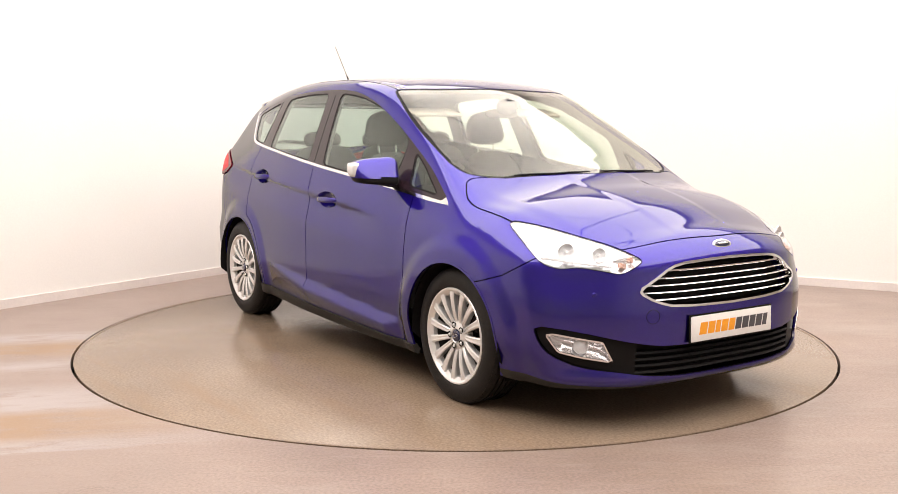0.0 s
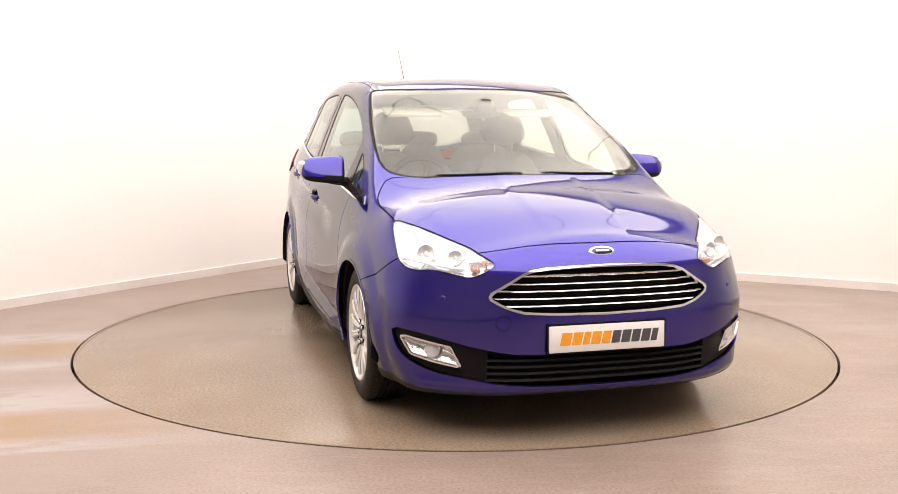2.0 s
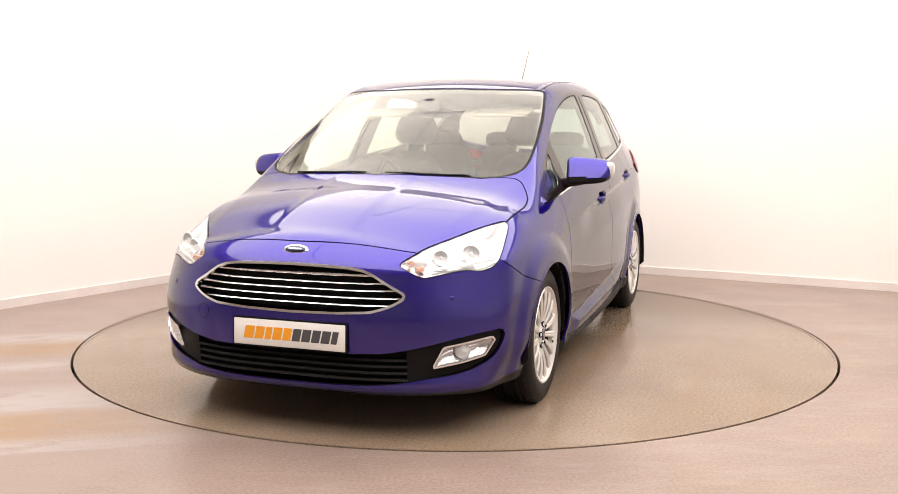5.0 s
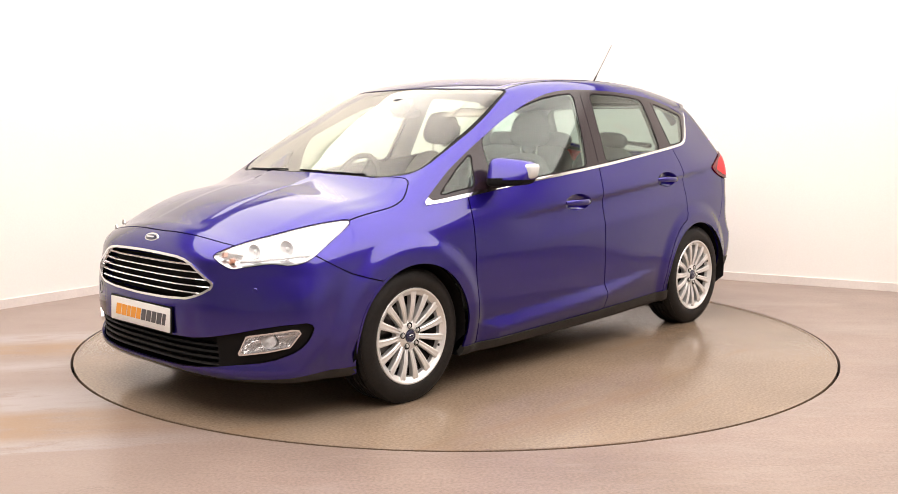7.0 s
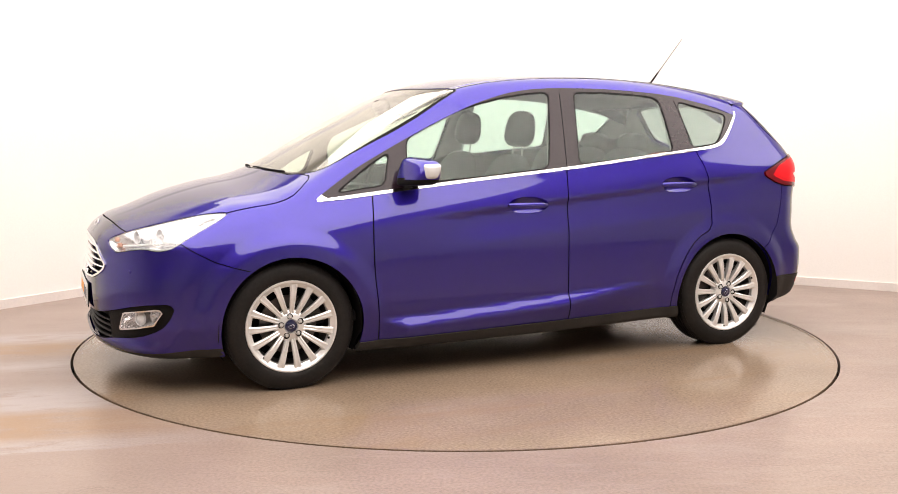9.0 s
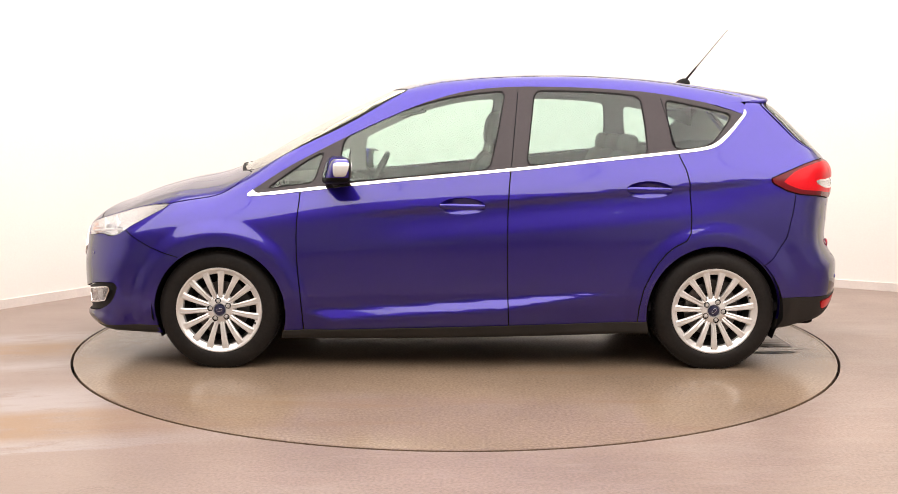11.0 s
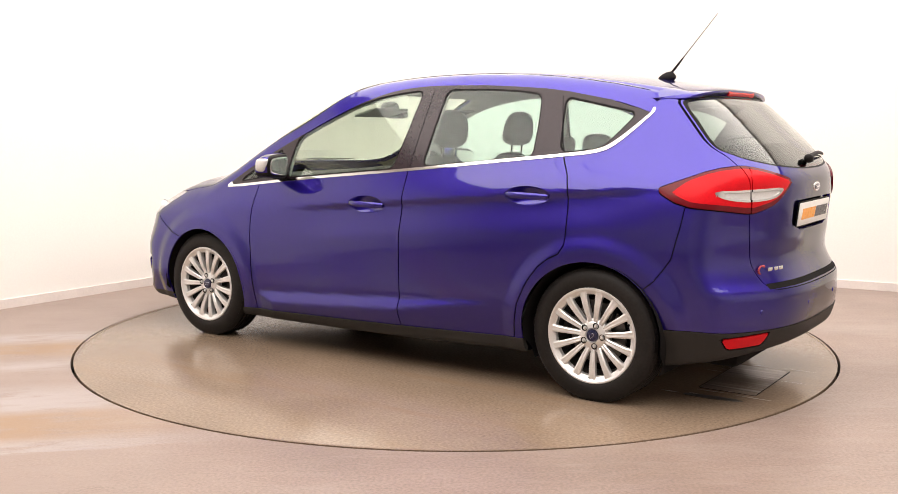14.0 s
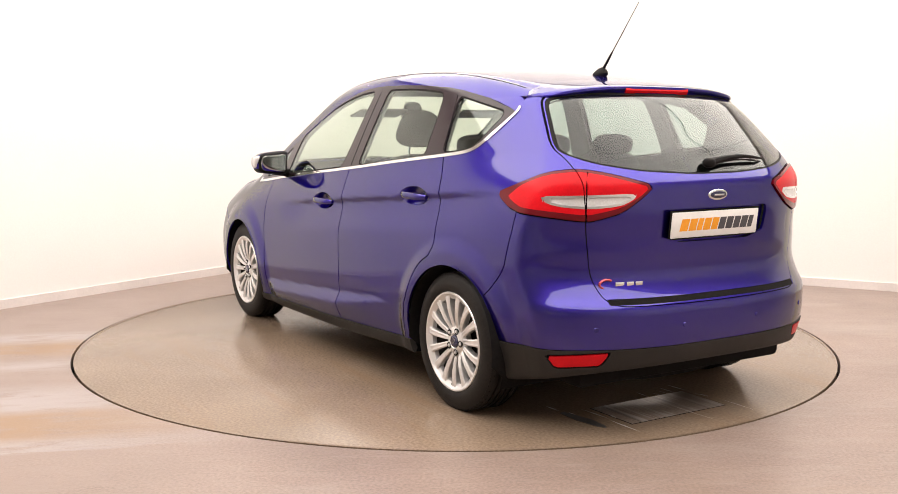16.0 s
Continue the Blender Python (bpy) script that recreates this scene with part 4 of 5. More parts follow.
def build_skin():
    s = cut_panels()
    s.piece("shell", PAINT, CAR, title="body_shell")
    s.piece("bonnet", PAINT, CAR, title="bonnet")
    s.piece("front_bumper", PAINT, CAR)
    s.piece("rear_bumper", PAINT, CAR)
    gate = s.piece("tailgate", PAINT, CAR, title="tailgate")
    s.piece("rear_pane", GLASS_REAR, gate, "tinted rear window", sink=0.003, solid=0.004, title="window")
    s.piece("plate_bay", PAINT, gate, sink=lambda v: np.full(len(v), 0.022), rim=0.0, title="plate_recess")
    s.piece("bumper_pad", DARK, CAR, "dark strip for the shade in the bumper step", sink=0.002)
    s.piece("windscreen", GLASS_SCREEN, CAR, "clear raked windscreen", sink=0.003, solid=0.005)
    s.piece("joint", GAP, CAR, sink=0.006, rim=0.0, title="panel_joint", split=True)
    s.piece("seal", BLACK, CAR, sink=0.002, rim=0.006, title="window_seal")
    s.piece("arch_lip", PAINT, CAR, sink=-0.002, rim=0.010, title="wheel_arch_lip")
    s.piece("undertray", DARK, CAR, "black underbody", rim=0.0)
    s.piece("front_lip", GREY_PLASTIC, CAR, "grey black front lip", title="front_spoiler_lip", rim=0.0, split=True)
    s.piece("rear_valance", GREY_PLASTIC, CAR, "grey black lower rear bumper", sink=-0.004, rim=0.02)
    back = s.piece("grille", DARK, CAR, "black grille with chrome bars", sink=0.05, rim=0.0, title="grille")
    s.piece("grille_surround", CHROME, back, "chrome frame", sink=-0.006, rim=0.03, title="frame")
    for z in (0.574, 0.604, 0.634, 0.663, 0.694):
        wide_here = 0.47 - 0.62 * max(0, abs(z - 0.612) - 0.02) * (1.9 if z > 0.612 else 2.2)
        bar(back, "bar", z, wide_here, 0.0058, CHROME, 0.006)
    lower = s.piece("mouth", DARK, CAR, "black lower air intake", sink=0.045, rim=0.0, title="air_intake")
    s.piece("mouth_wing", BLACK, lower, sink=0.016, rim=0.03, title="intake_wing", side=1)
    s.piece("mouth_wing", BLACK, lower, sink=0.016, rim=0.03, title="intake_wing", side=-1)
    for z in (0.262, 0.290, 0.318, 0.346):
        bar(lower, "slat", z, 0.50, 0.009, BLACK, 0.014)
    for side in (1, -1):
        for name, mat, far in (("front_door", PAINT, 0), ("rear_door", PAINT, 1)):
            door = s.piece(name, mat, CAR, side=side)
            cx, cz = HANDLES[far]
            s.piece("handle_cup", PAINT, door, side=side, sink=sunk_cup, rim=0.0, pick=lambda c, q=cx: np.abs(c[:, 0] - q) < 0.2, title="handle_recess")
            handle(door, cx, cz, side)
            s.piece("pane_front" if not far else "pane_rear", GLASS if not far else GLASS_DARK, door, sink=0.003, solid=0.004, side=side, title="window")
        s.piece("pane_fin", GLASS, CAR, sink=0.003, solid=0.004, side=side, title="quarter_window")
        s.piece("pane_quarter", GLASS_DARK, CAR, sink=0.003, solid=0.004, side=side, title="quarter_window")
        s.piece("side_glass_band", BLACK_GLOSS, CAR, "gloss black window pillars", side=side, rim=0.02, title="pillar_trim")
        s.piece("chrome_strip", CHROME, CAR, "chrome window strip", side=side, sink=-0.004, rim=0.012)
        s.piece("sill", GREY_PLASTIC, CAR, "grey black plastic sill", side=side, sink=-0.008, rim=0.03)
        lamp = s.piece("headlight", LENS, CAR, "clear headlight with bright reflectors", side=side, solid=0.003)
        s.piece("headlight", SILVER, lamp, side=side, sink=headlight_bowl, rim=0.0, title="reflector")
        headlight_parts(lamp, side)
        fog = s.piece("fog_lamp", LENS, CAR, "bright fog lamp", side=side, sink=0.004, solid=0.003)
        s.piece("fog_lamp", SILVER, fog, side=side, sink=fog_bowl, rim=0.0, title="reflector")
        p = reach(None, 0.70, 0.378)
        bm = bmesh.new()
        lathe(bm, [(0.0005, 0.004), (0.02, 0.0), (0.030, -0.008), (0.033, -0.004), (0.034, -0.016)], 24, Matrix.Translation((p.x - 0.014, side * 0.70, 0.378)) @ pose(0, 0, 0, 0, 0, -90 + side * 35))
        part("fog_bulb", bm, BOWL, fog)
        s.piece("fog_surround", CHROME, fog, side=side, sink=-0.002, rim=0.02, title="frame")
        lens = s.piece("tail_lamp", RED_LENS, CAR, "red tail lamp with white band", side=side, sink=-0.008, rim=0.02)
        s.piece("tail_dark", RED_DARK, lens, side=side, sink=-0.008, rim=0.02, title="lower_lens")
        s.piece("tail_white", WHITE_LENS, lens, side=side, sink=-0.004, rim=0.01, title="white_lens")
        s.piece("tail_white_rim", CHROME, lens, side=side, sink=-0.009, rim=0.01, title="lens_rim")
        s.piece("reflector", RED_LENS, CAR, "red bumper reflector", side=side, sink=-0.003, rim=0.01, title="bumper_reflector")
    # lining of the cabin, seen through the windows
    cabin = lambda c: (c[:, 0] > -2.0) & (c[:, 0] < 1.2) & (c[:, 2] > 0.4)
    for name in ("shell", "side_glass_band", "tailgate", "front_door", "rear_door", "handle_cup", "chrome_strip"):
        s.piece(name, HEADLINER if name != "tailgate" else SEAT, CAR, "pale grey roof and pillar lining" if name != "tailgate" else "dark tailgate lining", sink=0.035, rim=0.0, title="headliner", flip=True, split=True,
                pick=lambda c: cabin(c) & (c[:, 2] > belt(c[:, 0]) + 0.03) & ((c[:, 0] < 0.45) | (np.abs(c[:, 1]) > 0.55)))
        for side in (1, -1):
            s.piece(name, SEAT, CAR, "dark door lining", side=side, sink=0.035, rim=0.0, title="door_lining", flip=True, split=True, pick=lambda c: cabin(c) & (c[:, 2] <= belt(c[:, 0]) + 0.03) & (np.abs(c[:, 1]) > 0.3))


def headlight_bowl(v):
    q = FLAT["nose"](v)
    d = -to_outline(q, rounded(HEADLIGHT, 2))
    return 0.006 + 0.034 * np.clip(d / 0.04, 0, 1)


def fog_bowl(v):
    d = -to_outline(FLAT["nose"](v), rounded(FOG, 2))
    return 0.010 + 0.03 * np.clip(d / 0.025, 0, 1)


def bar(parent, name, z, half, height, mat, sink):
    """A flat bar that follows the nose from side to side."""
    bm = bmesh.new()
    rows = []
    for i in range(25):
        y = -half + 2 * half * i / 24
        x = reach(None, y, z).x - sink
        rows.append([bm.verts.new(q) for q in ((x - 0.03, y, z + height * 0.6), (x - 0.009, y, z + height * 0.6), (x - 0.005, y, z + height * 0.45), (x, y, z - height * 0.45), (x - 0.004, y, z - height * 0.55), (x - 0.03, y, z - height * 0.5))])
    for a, b in zip(rows, rows[1:]):
        for k in range(6):
            bm.faces.new((a[k], a[(k + 1) % 6], b[(k + 1) % 6], b[k]))
    bm.faces.new(rows[0])
    bm.faces.new(rows[-1])
    part(name, bm, mat, parent)


def handle(door, cx, cz, side):
    """A pull handle: a rounded bar bowed over its recess, with a keyhole cap."""
    y0 = reach(cx, None, cz).y
    bm = bmesh.new()
    rows = []
    for i in range(15):
        t = -1 + 2 * i / 14
        out = 0.026 * (1 - abs(t) ** 3.2) - 0.004
        hgt = 0.0165 * (1 - 0.35 * abs(t) ** 4)
        rows.append([bm.verts.new((cx + 0.118 * t, side * (y0 + out + 0.009 * math.cos(a)), cz + 0.002 * t + hgt * math.sin(a))) for a in [k * math.pi / 5 for k in range(10)]])
    for a, b in zip(rows, rows[1:]):
        for k in range(10):
            bm.faces.new((a[k], a[(k + 1) % 10], b[(k + 1) % 10], b[k]))
    bm.faces.new(rows[0])
    bm.faces.new(rows[-1])
    part("handle", bm, PAINT, door)


def headlight_parts(lamp, side):
    """Round reflector rings and bulbs behind the lens, and the amber corner."""
    for y, z, r in ((0.690, 0.768, 0.040), (0.590, 0.758, 0.034)):
        p = reach(None, y, z)
        bm = bmesh.new()
        m = Matrix.Translation((p.x - 0.040, side * y, z)) @ pose(0, 0, 0, 0, 0, -90 + side * 18)
        lathe(bm, [(r * 0.98, 0.010), (r * 0.92, 0.016), (r * 0.84, 0.011), (r * 0.6, 0.004), (r * 0.25, 0.0), (0.0005, -0.001)], 28, m)
        part("reflector_bowl", bm, BOWL, lamp)
        bm = bmesh.new()
        lathe(bm, [(0.0005, 0.016), (0.006, 0.013), (0.008, 0.006), (0.008, -0.006), (0.0005, -0.010)], 16, m)
        part("bulb", bm, BOWL, lamp)
    for y, z in ((0.487, 0.738), (0.530, 0.716)):
        bm = bmesh.new()
        p = reach(None, y, z)
        box(bm, (-0.015, -0.018, -0.011), (0.006, 0.018, 0.011), 0.004, Matrix.Translation((p.x - 0.026, side * y, z)) @ pose(0, 0, 0, 14 * side, 0, -15 * side))
        part("indicator", bm, AMBER, lamp, "amber indicator")
    bm = bmesh.new()
    rail = []
    for i in range(15):
        y = 0.575 + 0.205 * i / 14
        z = 0.722 - 0.006 * math.cos(i / 14 * math.pi) + 0.012 * i / 14
        p = reach(None, y, z)
        rail.append((p.x - 0.016, side * y, z))
    tube(bm, rail, 0.0065, 8)
    part("light_strip", bm, WHITE_LENS, lamp, "pale lower light strip")


build_skin()


# ---- wheels ----
def build_wheel():
    """One alloy wheel, its outer face towards +y, hub at the origin."""
    wheel = new("wheel")
    wheel.parent = CAR
    bm = bmesh.new()
    R, W = 0.3225, 0.108
    prof = [(0.224, 0.090), (0.231, 0.100), (0.242, 0.105), (0.262, 0.107), (0.285, 0.105), (0.302, 0.098), (0.312, 0.090), (R - 0.002, 0.078), (R, 0.062)]
    for g in (0.045, 0.015, -0.015, -0.045):
        prof += [(R, g + 0.005), (R - 0.007, g + 0.004), (R - 0.007, g - 0.004), (R, g - 0.005)]
    prof += [(R, -0.062), (R - 0.004, -0.08), (0.302, -0.098), (0.27, -0.107), (0.235, -0.104), (0.212, -0.088)]
    lathe(bm, prof, 72)
    for i in range(72):
        a = 2 * math.pi * i / 72
        for s in (1, -1):
            m = pose(0, 0, 0, 0, -math.degrees(a)) @ Matrix.Translation((R - 0.003, s * 0.079, 0)) @ pose(0, 0, 0, 0, 0, s * 28)
            box(bm, (-0.005, -0.010, -0.0105), (0.0012, 0.010, 0.0105), 0, m)
    part("tyre", bm, RUBBER, wheel, "black tyre")
    bm = bmesh.new()
    lathe(bm, [(0.229, 0.092), (0.231, 0.099), (0.228, 0.104), (0.221, 0.1035), (0.214, 0.097), (0.205, 0.091), (0.1975, 0.086), (0.194, 0.066)], 72)
    part("rim", bm, ALLOY, wheel)
    # barrel coloured near black, standing for the shade behind the spokes
    bm = bmesh.new()
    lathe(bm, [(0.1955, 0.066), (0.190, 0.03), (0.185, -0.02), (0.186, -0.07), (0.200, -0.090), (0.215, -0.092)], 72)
    part("barrel", bm, BARREL, wheel, "inner barrel of the rim, coloured dark for shade")
    bm = bmesh.new()
    lathe(bm, [(0.0005, 0.0925), (0.006, 0.092), (0.0065, 0.085)], 14, Matrix.Translation((-0.178, 0, -0.098)))
    part("valve", bm, DARK, wheel, "black tyre valve")
    bm = bmesh.new()
    lathe(bm, [(0.030, 0.082), (0.036, 0.0885), (0.050, 0.086), (0.066, 0.080), (0.080, 0.070), (0.083, 0.045), (0.05, 0.03), (0.0005, 0.03)], 40)
    part("hub", bm, ALLOY, wheel)
    first = None
    for i in range(15):
        turn = pose(0, 0, 0, 0, 24 * i + 90)
        if first is None:
            bm = bmesh.new()
            rows = []
            for k in range(9):
                t = k / 8
                r = 0.056 + 0.163 * t
                y = 0.079 + 0.017 * t + 0.008 * math.sin(math.pi * t)
                w = 0.0108 + 0.0072 * t + 0.0045 * max(0, t - 0.8) * 5
                rows.append([bm.verts.new(q) for q in ((r, y - 0.004, -w), (r, y, -w * 0.55), (r, y - 0.0025, 0), (r, y, w * 0.55), (r, y - 0.004, w), (r, y - 0.034, w * 0.72), (r, y - 0.034, -w * 0.72))])
            for a, b in zip(rows, rows[1:]):
                for k in range(7):
                    bm.faces.new((a[k], a[(k + 1) % 7], b[(k + 1) % 7], b[k]))
            bm.faces.new(rows[0])
            bm.faces.new(rows[-1])
            first = part("spoke", bm, ALLOY, wheel, at=turn)
        else:
            o = first.copy()
            scene.collection.objects.link(o)
            o.matrix_basis = turn
    bm = bmesh.new()
    lathe(bm, [(0.0005, 0.0935), (0.020, 0.093), (0.027, 0.0915), (0.030, 0.087), (0.030, 0.06)], 32)
    part("hub_cap", bm, BADGE_BLUE, wheel, "dark blue hub cap")
    bm = bmesh.new()
    tube(bm, [(0.016 * math.cos(a), 0.0925, 0.0075 * math.sin(a)) for a in [k * math.pi / 10 for k in range(21)]], 0.0012, 5, False)
    part("cap_ring", bm, CHROME, wheel)
    for i in range(5):
        a = radians(72 * i + 90)
        m = Matrix.Translation((0.052 * math.cos(a), 0, 0.052 * math.sin(a)))
        bm = bmesh.new()
        lathe(bm, [(0.0155, 0.0885), (0.0145, 0.0905), (0.0125, 0.0895), (0.0115, 0.082), (0.0005, 0.082)], 20, m)
        part("nut_recess", bm, DARK, wheel, "dark nut recess")
        bm = bmesh.new()
        lathe(bm, [(0.0005, 0.0935), (0.0065, 0.093), (0.009, 0.0895), (0.009, 0.078)], 6, m)
        part("wheel_nut", bm, ALLOY, wheel)
    bm = bmesh.new()
    lathe(bm, [(0.145, 0.022), (0.145, 0.010), (0.06, 0.010)], 48)
    lathe(bm, [(0.06, 0.022), (0.145, 0.022)], 48)
    part("brake_disc", bm, STEEL, wheel)
    bm = bmesh.new()
    lathe(bm, [(0.185, -0.015), (0.0005, -0.015)], 40)
    part("back_plate", bm, DARK, wheel)
    bm = bmesh.new()
    box(bm, (0.085, -0.01, -0.07), (0.165, 0.055, 0.07), 0.012, pose(0, 0, 0, 0, -150))
    part("brake_caliper", bm, GREY_PLASTIC, wheel)
    bm = bmesh.new()
    tube(bm, [(0.208, 0.075, 0.008), (0.202, 0.096, 0.008)], 0.004, 8)
    part("valve", bm, BLACK, wheel, at=pose(0, 0, 0, 0, 40))
    return wheel


def copy_wheel(ob, m):
    """A copy of the wheel with its pieces, sharing their meshes."""
    top = ob.copy()
    scene.collection.objects.link(top)
    top.matrix_basis = m
    for o in ob.children:
        c = o.copy()
        scene.collection.objects.link(c)
        c.parent = top


WHEEL = build_wheel()
WHEEL.matrix_basis = pose(HUB_F, HUB_Y, HUB_Z, 0, 8, 0)
copy_wheel(WHEEL, pose(HUB_R, HUB_Y - 0.013, HUB_Z, 0, 50, 0))
copy_wheel(WHEEL, pose(HUB_F, -HUB_Y, HUB_Z, 0, 20, 180))
copy_wheel(WHEEL, pose(HUB_R, 0.013 - HUB_Y, HUB_Z, 0, 65, 180))


def build_wells():
    """Dark liners over the wheels."""
    for hub in (HUB_F, HUB_R):
        for s in (1, -1):
            bm = bmesh.new()
            rows = []
            for k in range(25):
                a = radians(-25 + 230 * k / 24)
                rows.append([bm.verts.new((hub + 0.360 * math.cos(a), s * y, HUB_Z - 0.004 + 0.360 * math.sin(a))) for y in (0.50, 0.885 if -10 < math.degrees(a) < 190 else 0.82)])
            for a, b in zip(rows, rows[1:]):
                bm.faces.new((a[0], a[1], b[1], b[0]))
            bm.faces.new([r[0] for r in rows])
            part("wheel_arch_liner", bm, DARK, CAR)


build_wells()


# ---- mirrors, plates, badges, aerial, wipers, spoiler ----
def blob(bm, centre, half, power=2.6, nu=24, nv=14, shape=None):
    """A rounded box: a superellipsoid, its places moved by shape."""
    rings = []
    sg = lambda t: math.copysign(abs(t) ** (2 / power), t)
    for j in range(1, nv):
        b = -math.pi / 2 + math.pi * j / nv
        ring = []
        for i in range(nu):
            a = 2 * math.pi * i / nu
            q = Vector((sg(math.cos(b)) * sg(math.cos(a)) * half[0], sg(math.cos(b)) * sg(math.sin(a)) * half[1], sg(math.sin(b)) * half[2]))
            ring.append(q)
        rings.append(ring)
    poles = [Vector((0, 0, -half[2])), Vector((0, 0, half[2]))]
    place = lambda q: bm.verts.new(Vector(centre) + (shape(q) if shape else q))
    vr = [[place(q) for q in r] for r in rings]
    lo, hi = place(poles[0]), place(poles[1])
    for a, b in zip(vr, vr[1:]):
        for i in range(nu):
            bm.faces.new((a[i], a[(i + 1) % nu], b[(i + 1) % nu], b[i]))
    for i in range(nu):
        bm.faces.new((vr[0][(i + 1) % nu], vr[0][i], lo))
        bm.faces.new((vr[-1][i], vr[-1][(i + 1) % nu], hi))


def build_mirror(s):
    """A door mirror: painted cap, black lower shell and foot, glass, white side repeater."""
    def shape(q):
        t = s * q.y / 0.115
        lift = q.z / 0.066
        return Vector((q.x * (1 - 0.12 * max(0, t)) * (1 - 0.16 * lift) - 0.028 * t - 0.014 * lift, q.y + s * 0.010 * (1 - lift * lift), q.z * (1 - 0.14 * t)))
    c = (0.676, s * 0.930, 1.068)
    bm = bmesh.new()
    blob(bm, c, (0.066, 0.112, 0.070), 4.2, 40, 24, shape)
    cut = [v for v in bm.verts if v.co.z < 1.030 or v.co.x < c[0] - 0.044 - 0.028 * s * (v.co.y - c[1]) / 0.115]
    bmesh.ops.delete(bm, geom=cut, context="VERTS")
    m = part("mirror_cap", bm, PAINT, CAR, "blue door mirror cap")
    bm = bmesh.new()
    blob(bm, (c[0] - 0.003, c[1] - s * 0.001, c[2] - 0.002), (0.063, 0.106, 0.067), 5.0, 40, 24, shape)
    part("mirror_shell", bm, BLACK, m, "black mirror shell")
    bm = bmesh.new()
    tube(bm, [(0.70, s * 0.79, 1.000), (0.70, s * 0.83, 1.006), (0.69, s * 0.90, 1.018)], [0.030, 0.026, 0.026], 10)
    part("mirror_foot", bm, BLACK, m)
    bm = bmesh.new()
    blob(bm, c, (0.004, 0.086, 0.050), 5.0, 28, 12, lambda q: shape(Vector((q.x - 0.0645, q.y, q.z))))
    part("mirror_glass", bm, MIRROR, m, "mirror glass")
    bm = bmesh.new()
    blob(bm, (c[0] - 0.024, c[1] + s * 0.094, c[2] + 0.008), (0.040, 0.033, 0.038), 4.5, 24, 14, lambda q: Vector((q.x * (1 + 0.15 * q.z / 0.036) - 0.02 * (s * q.y / 0.1) - 0.006 * q.z / 0.036, q.y + s * 0.006 * (1 - (q.z / 0.036) ** 2), q.z)))
    part("repeater", bm, WHITE_LENS, m, "white side repeater")


def build_plate(rear):
    """A white plate; its print is unlettered slanted bars, orange then charcoal."""
    name = "number_plate"
    bm = bmesh.new()
    box(bm, (-0.006, -0.260, -0.0555), (0.0, 0.260, 0.0555), 0.004)
    m = pose(-2.094, 0, 0.888, 0, 6, 180) if rear else pose(2.234, 0, 0.437, 0, -2, 0)
    p = part(name, bm, PLATE_WHITE, CAR, "white plate with orange and charcoal print", at=m)
    bm = bmesh.new()
    box(bm, (-0.010, -0.268, -0.0625), (-0.0062, 0.268, 0.0625), 0.003)
    part("holder", bm, BLACK, p)
    widths = (0.052, 0.048, 0.036, 0.048, 0.044, 0.044, 0.046, 0.044, 0.046, 0.034)
    y = -0.213
    flip = pose(0, 0, 0)
    for i, w in enumerate(widths):
        bm = bmesh.new()
        quad = []
        for dx in (0.0001, 0.0012):
            for yy, zz in ((y, -0.026), (y + w - 0.007, -0.026), (y + w + 0.004, 0.026), (y + 0.011, 0.026)):
                quad.append(bm.verts.new((dx, yy, zz)))
        for k in ((0, 1, 2, 3), (4, 5, 6, 7), (0, 1, 5, 4), (1, 2, 6, 5), (2, 3, 7, 6), (3, 0, 4, 7)):
            bm.faces.new([quad[j] for j in k])
        part("print_bar", bm, ORANGE if i < 5 else CHARCOAL, p, smooth=False, at=flip)
        y += w


def build_badges():
    for x, z, tilt, turn in ((reach(None, 0, 0.785).x, 0.785, -32, 0), (reach(None, 0, 1.012, -1).x, 1.012, 2, 180)):
        m = pose(x, 0, z, 0, tilt, turn)
        bm = bmesh.new()
        blob(bm, (0, 0, 0), (0.007, 0.058, 0.024), 2.0, 32, 16)
        b = part("badge", bm, CHROME, CAR, "chrome oval badge", at=m)
        bm = bmesh.new()
        blob(bm, (0.002, 0, 0), (0.007, 0.050, 0.0175), 2.0, 32, 16)
        part("badge_field", bm, BADGE_BLUE, b)
        bm = bmesh.new()
        box(bm, (0.007, -0.030, -0.004), (0.0098, 0.030, 0.004), 0.001)
        part("badge_bar", bm, CHROME, b)
    # the model badge: a red-edged ring and three plain bars
    for i, (y, w, h) in enumerate(((0.545, 0.036, 0.028), (0.490, 0.042, 0.017), (0.444, 0.034, 0.017), (0.404, 0.034, 0.017))):
        p = reach(None, y, 0.654, -1)
        bm = bmesh.new()
        if i == 0:
            tube(bm, [(0.0, 0.032 * math.cos(a), 0.019 * math.sin(a)) for a in [math.pi * (-0.75 + 1.5 * k / 14) for k in range(15)]], 0.0052, 6)
        else:
            box(bm, (-0.004, -w / 2, -h / 2), (0.004, w / 2, h / 2), 0.002)
        part("model_badge", bm, RED_EDGE if i == 0 else CHROME, CAR, "red and silver ring badge" if i == 0 else "", at=Matrix.Translation(p) @ pose(0, 0, 0, 0, 0, -10))


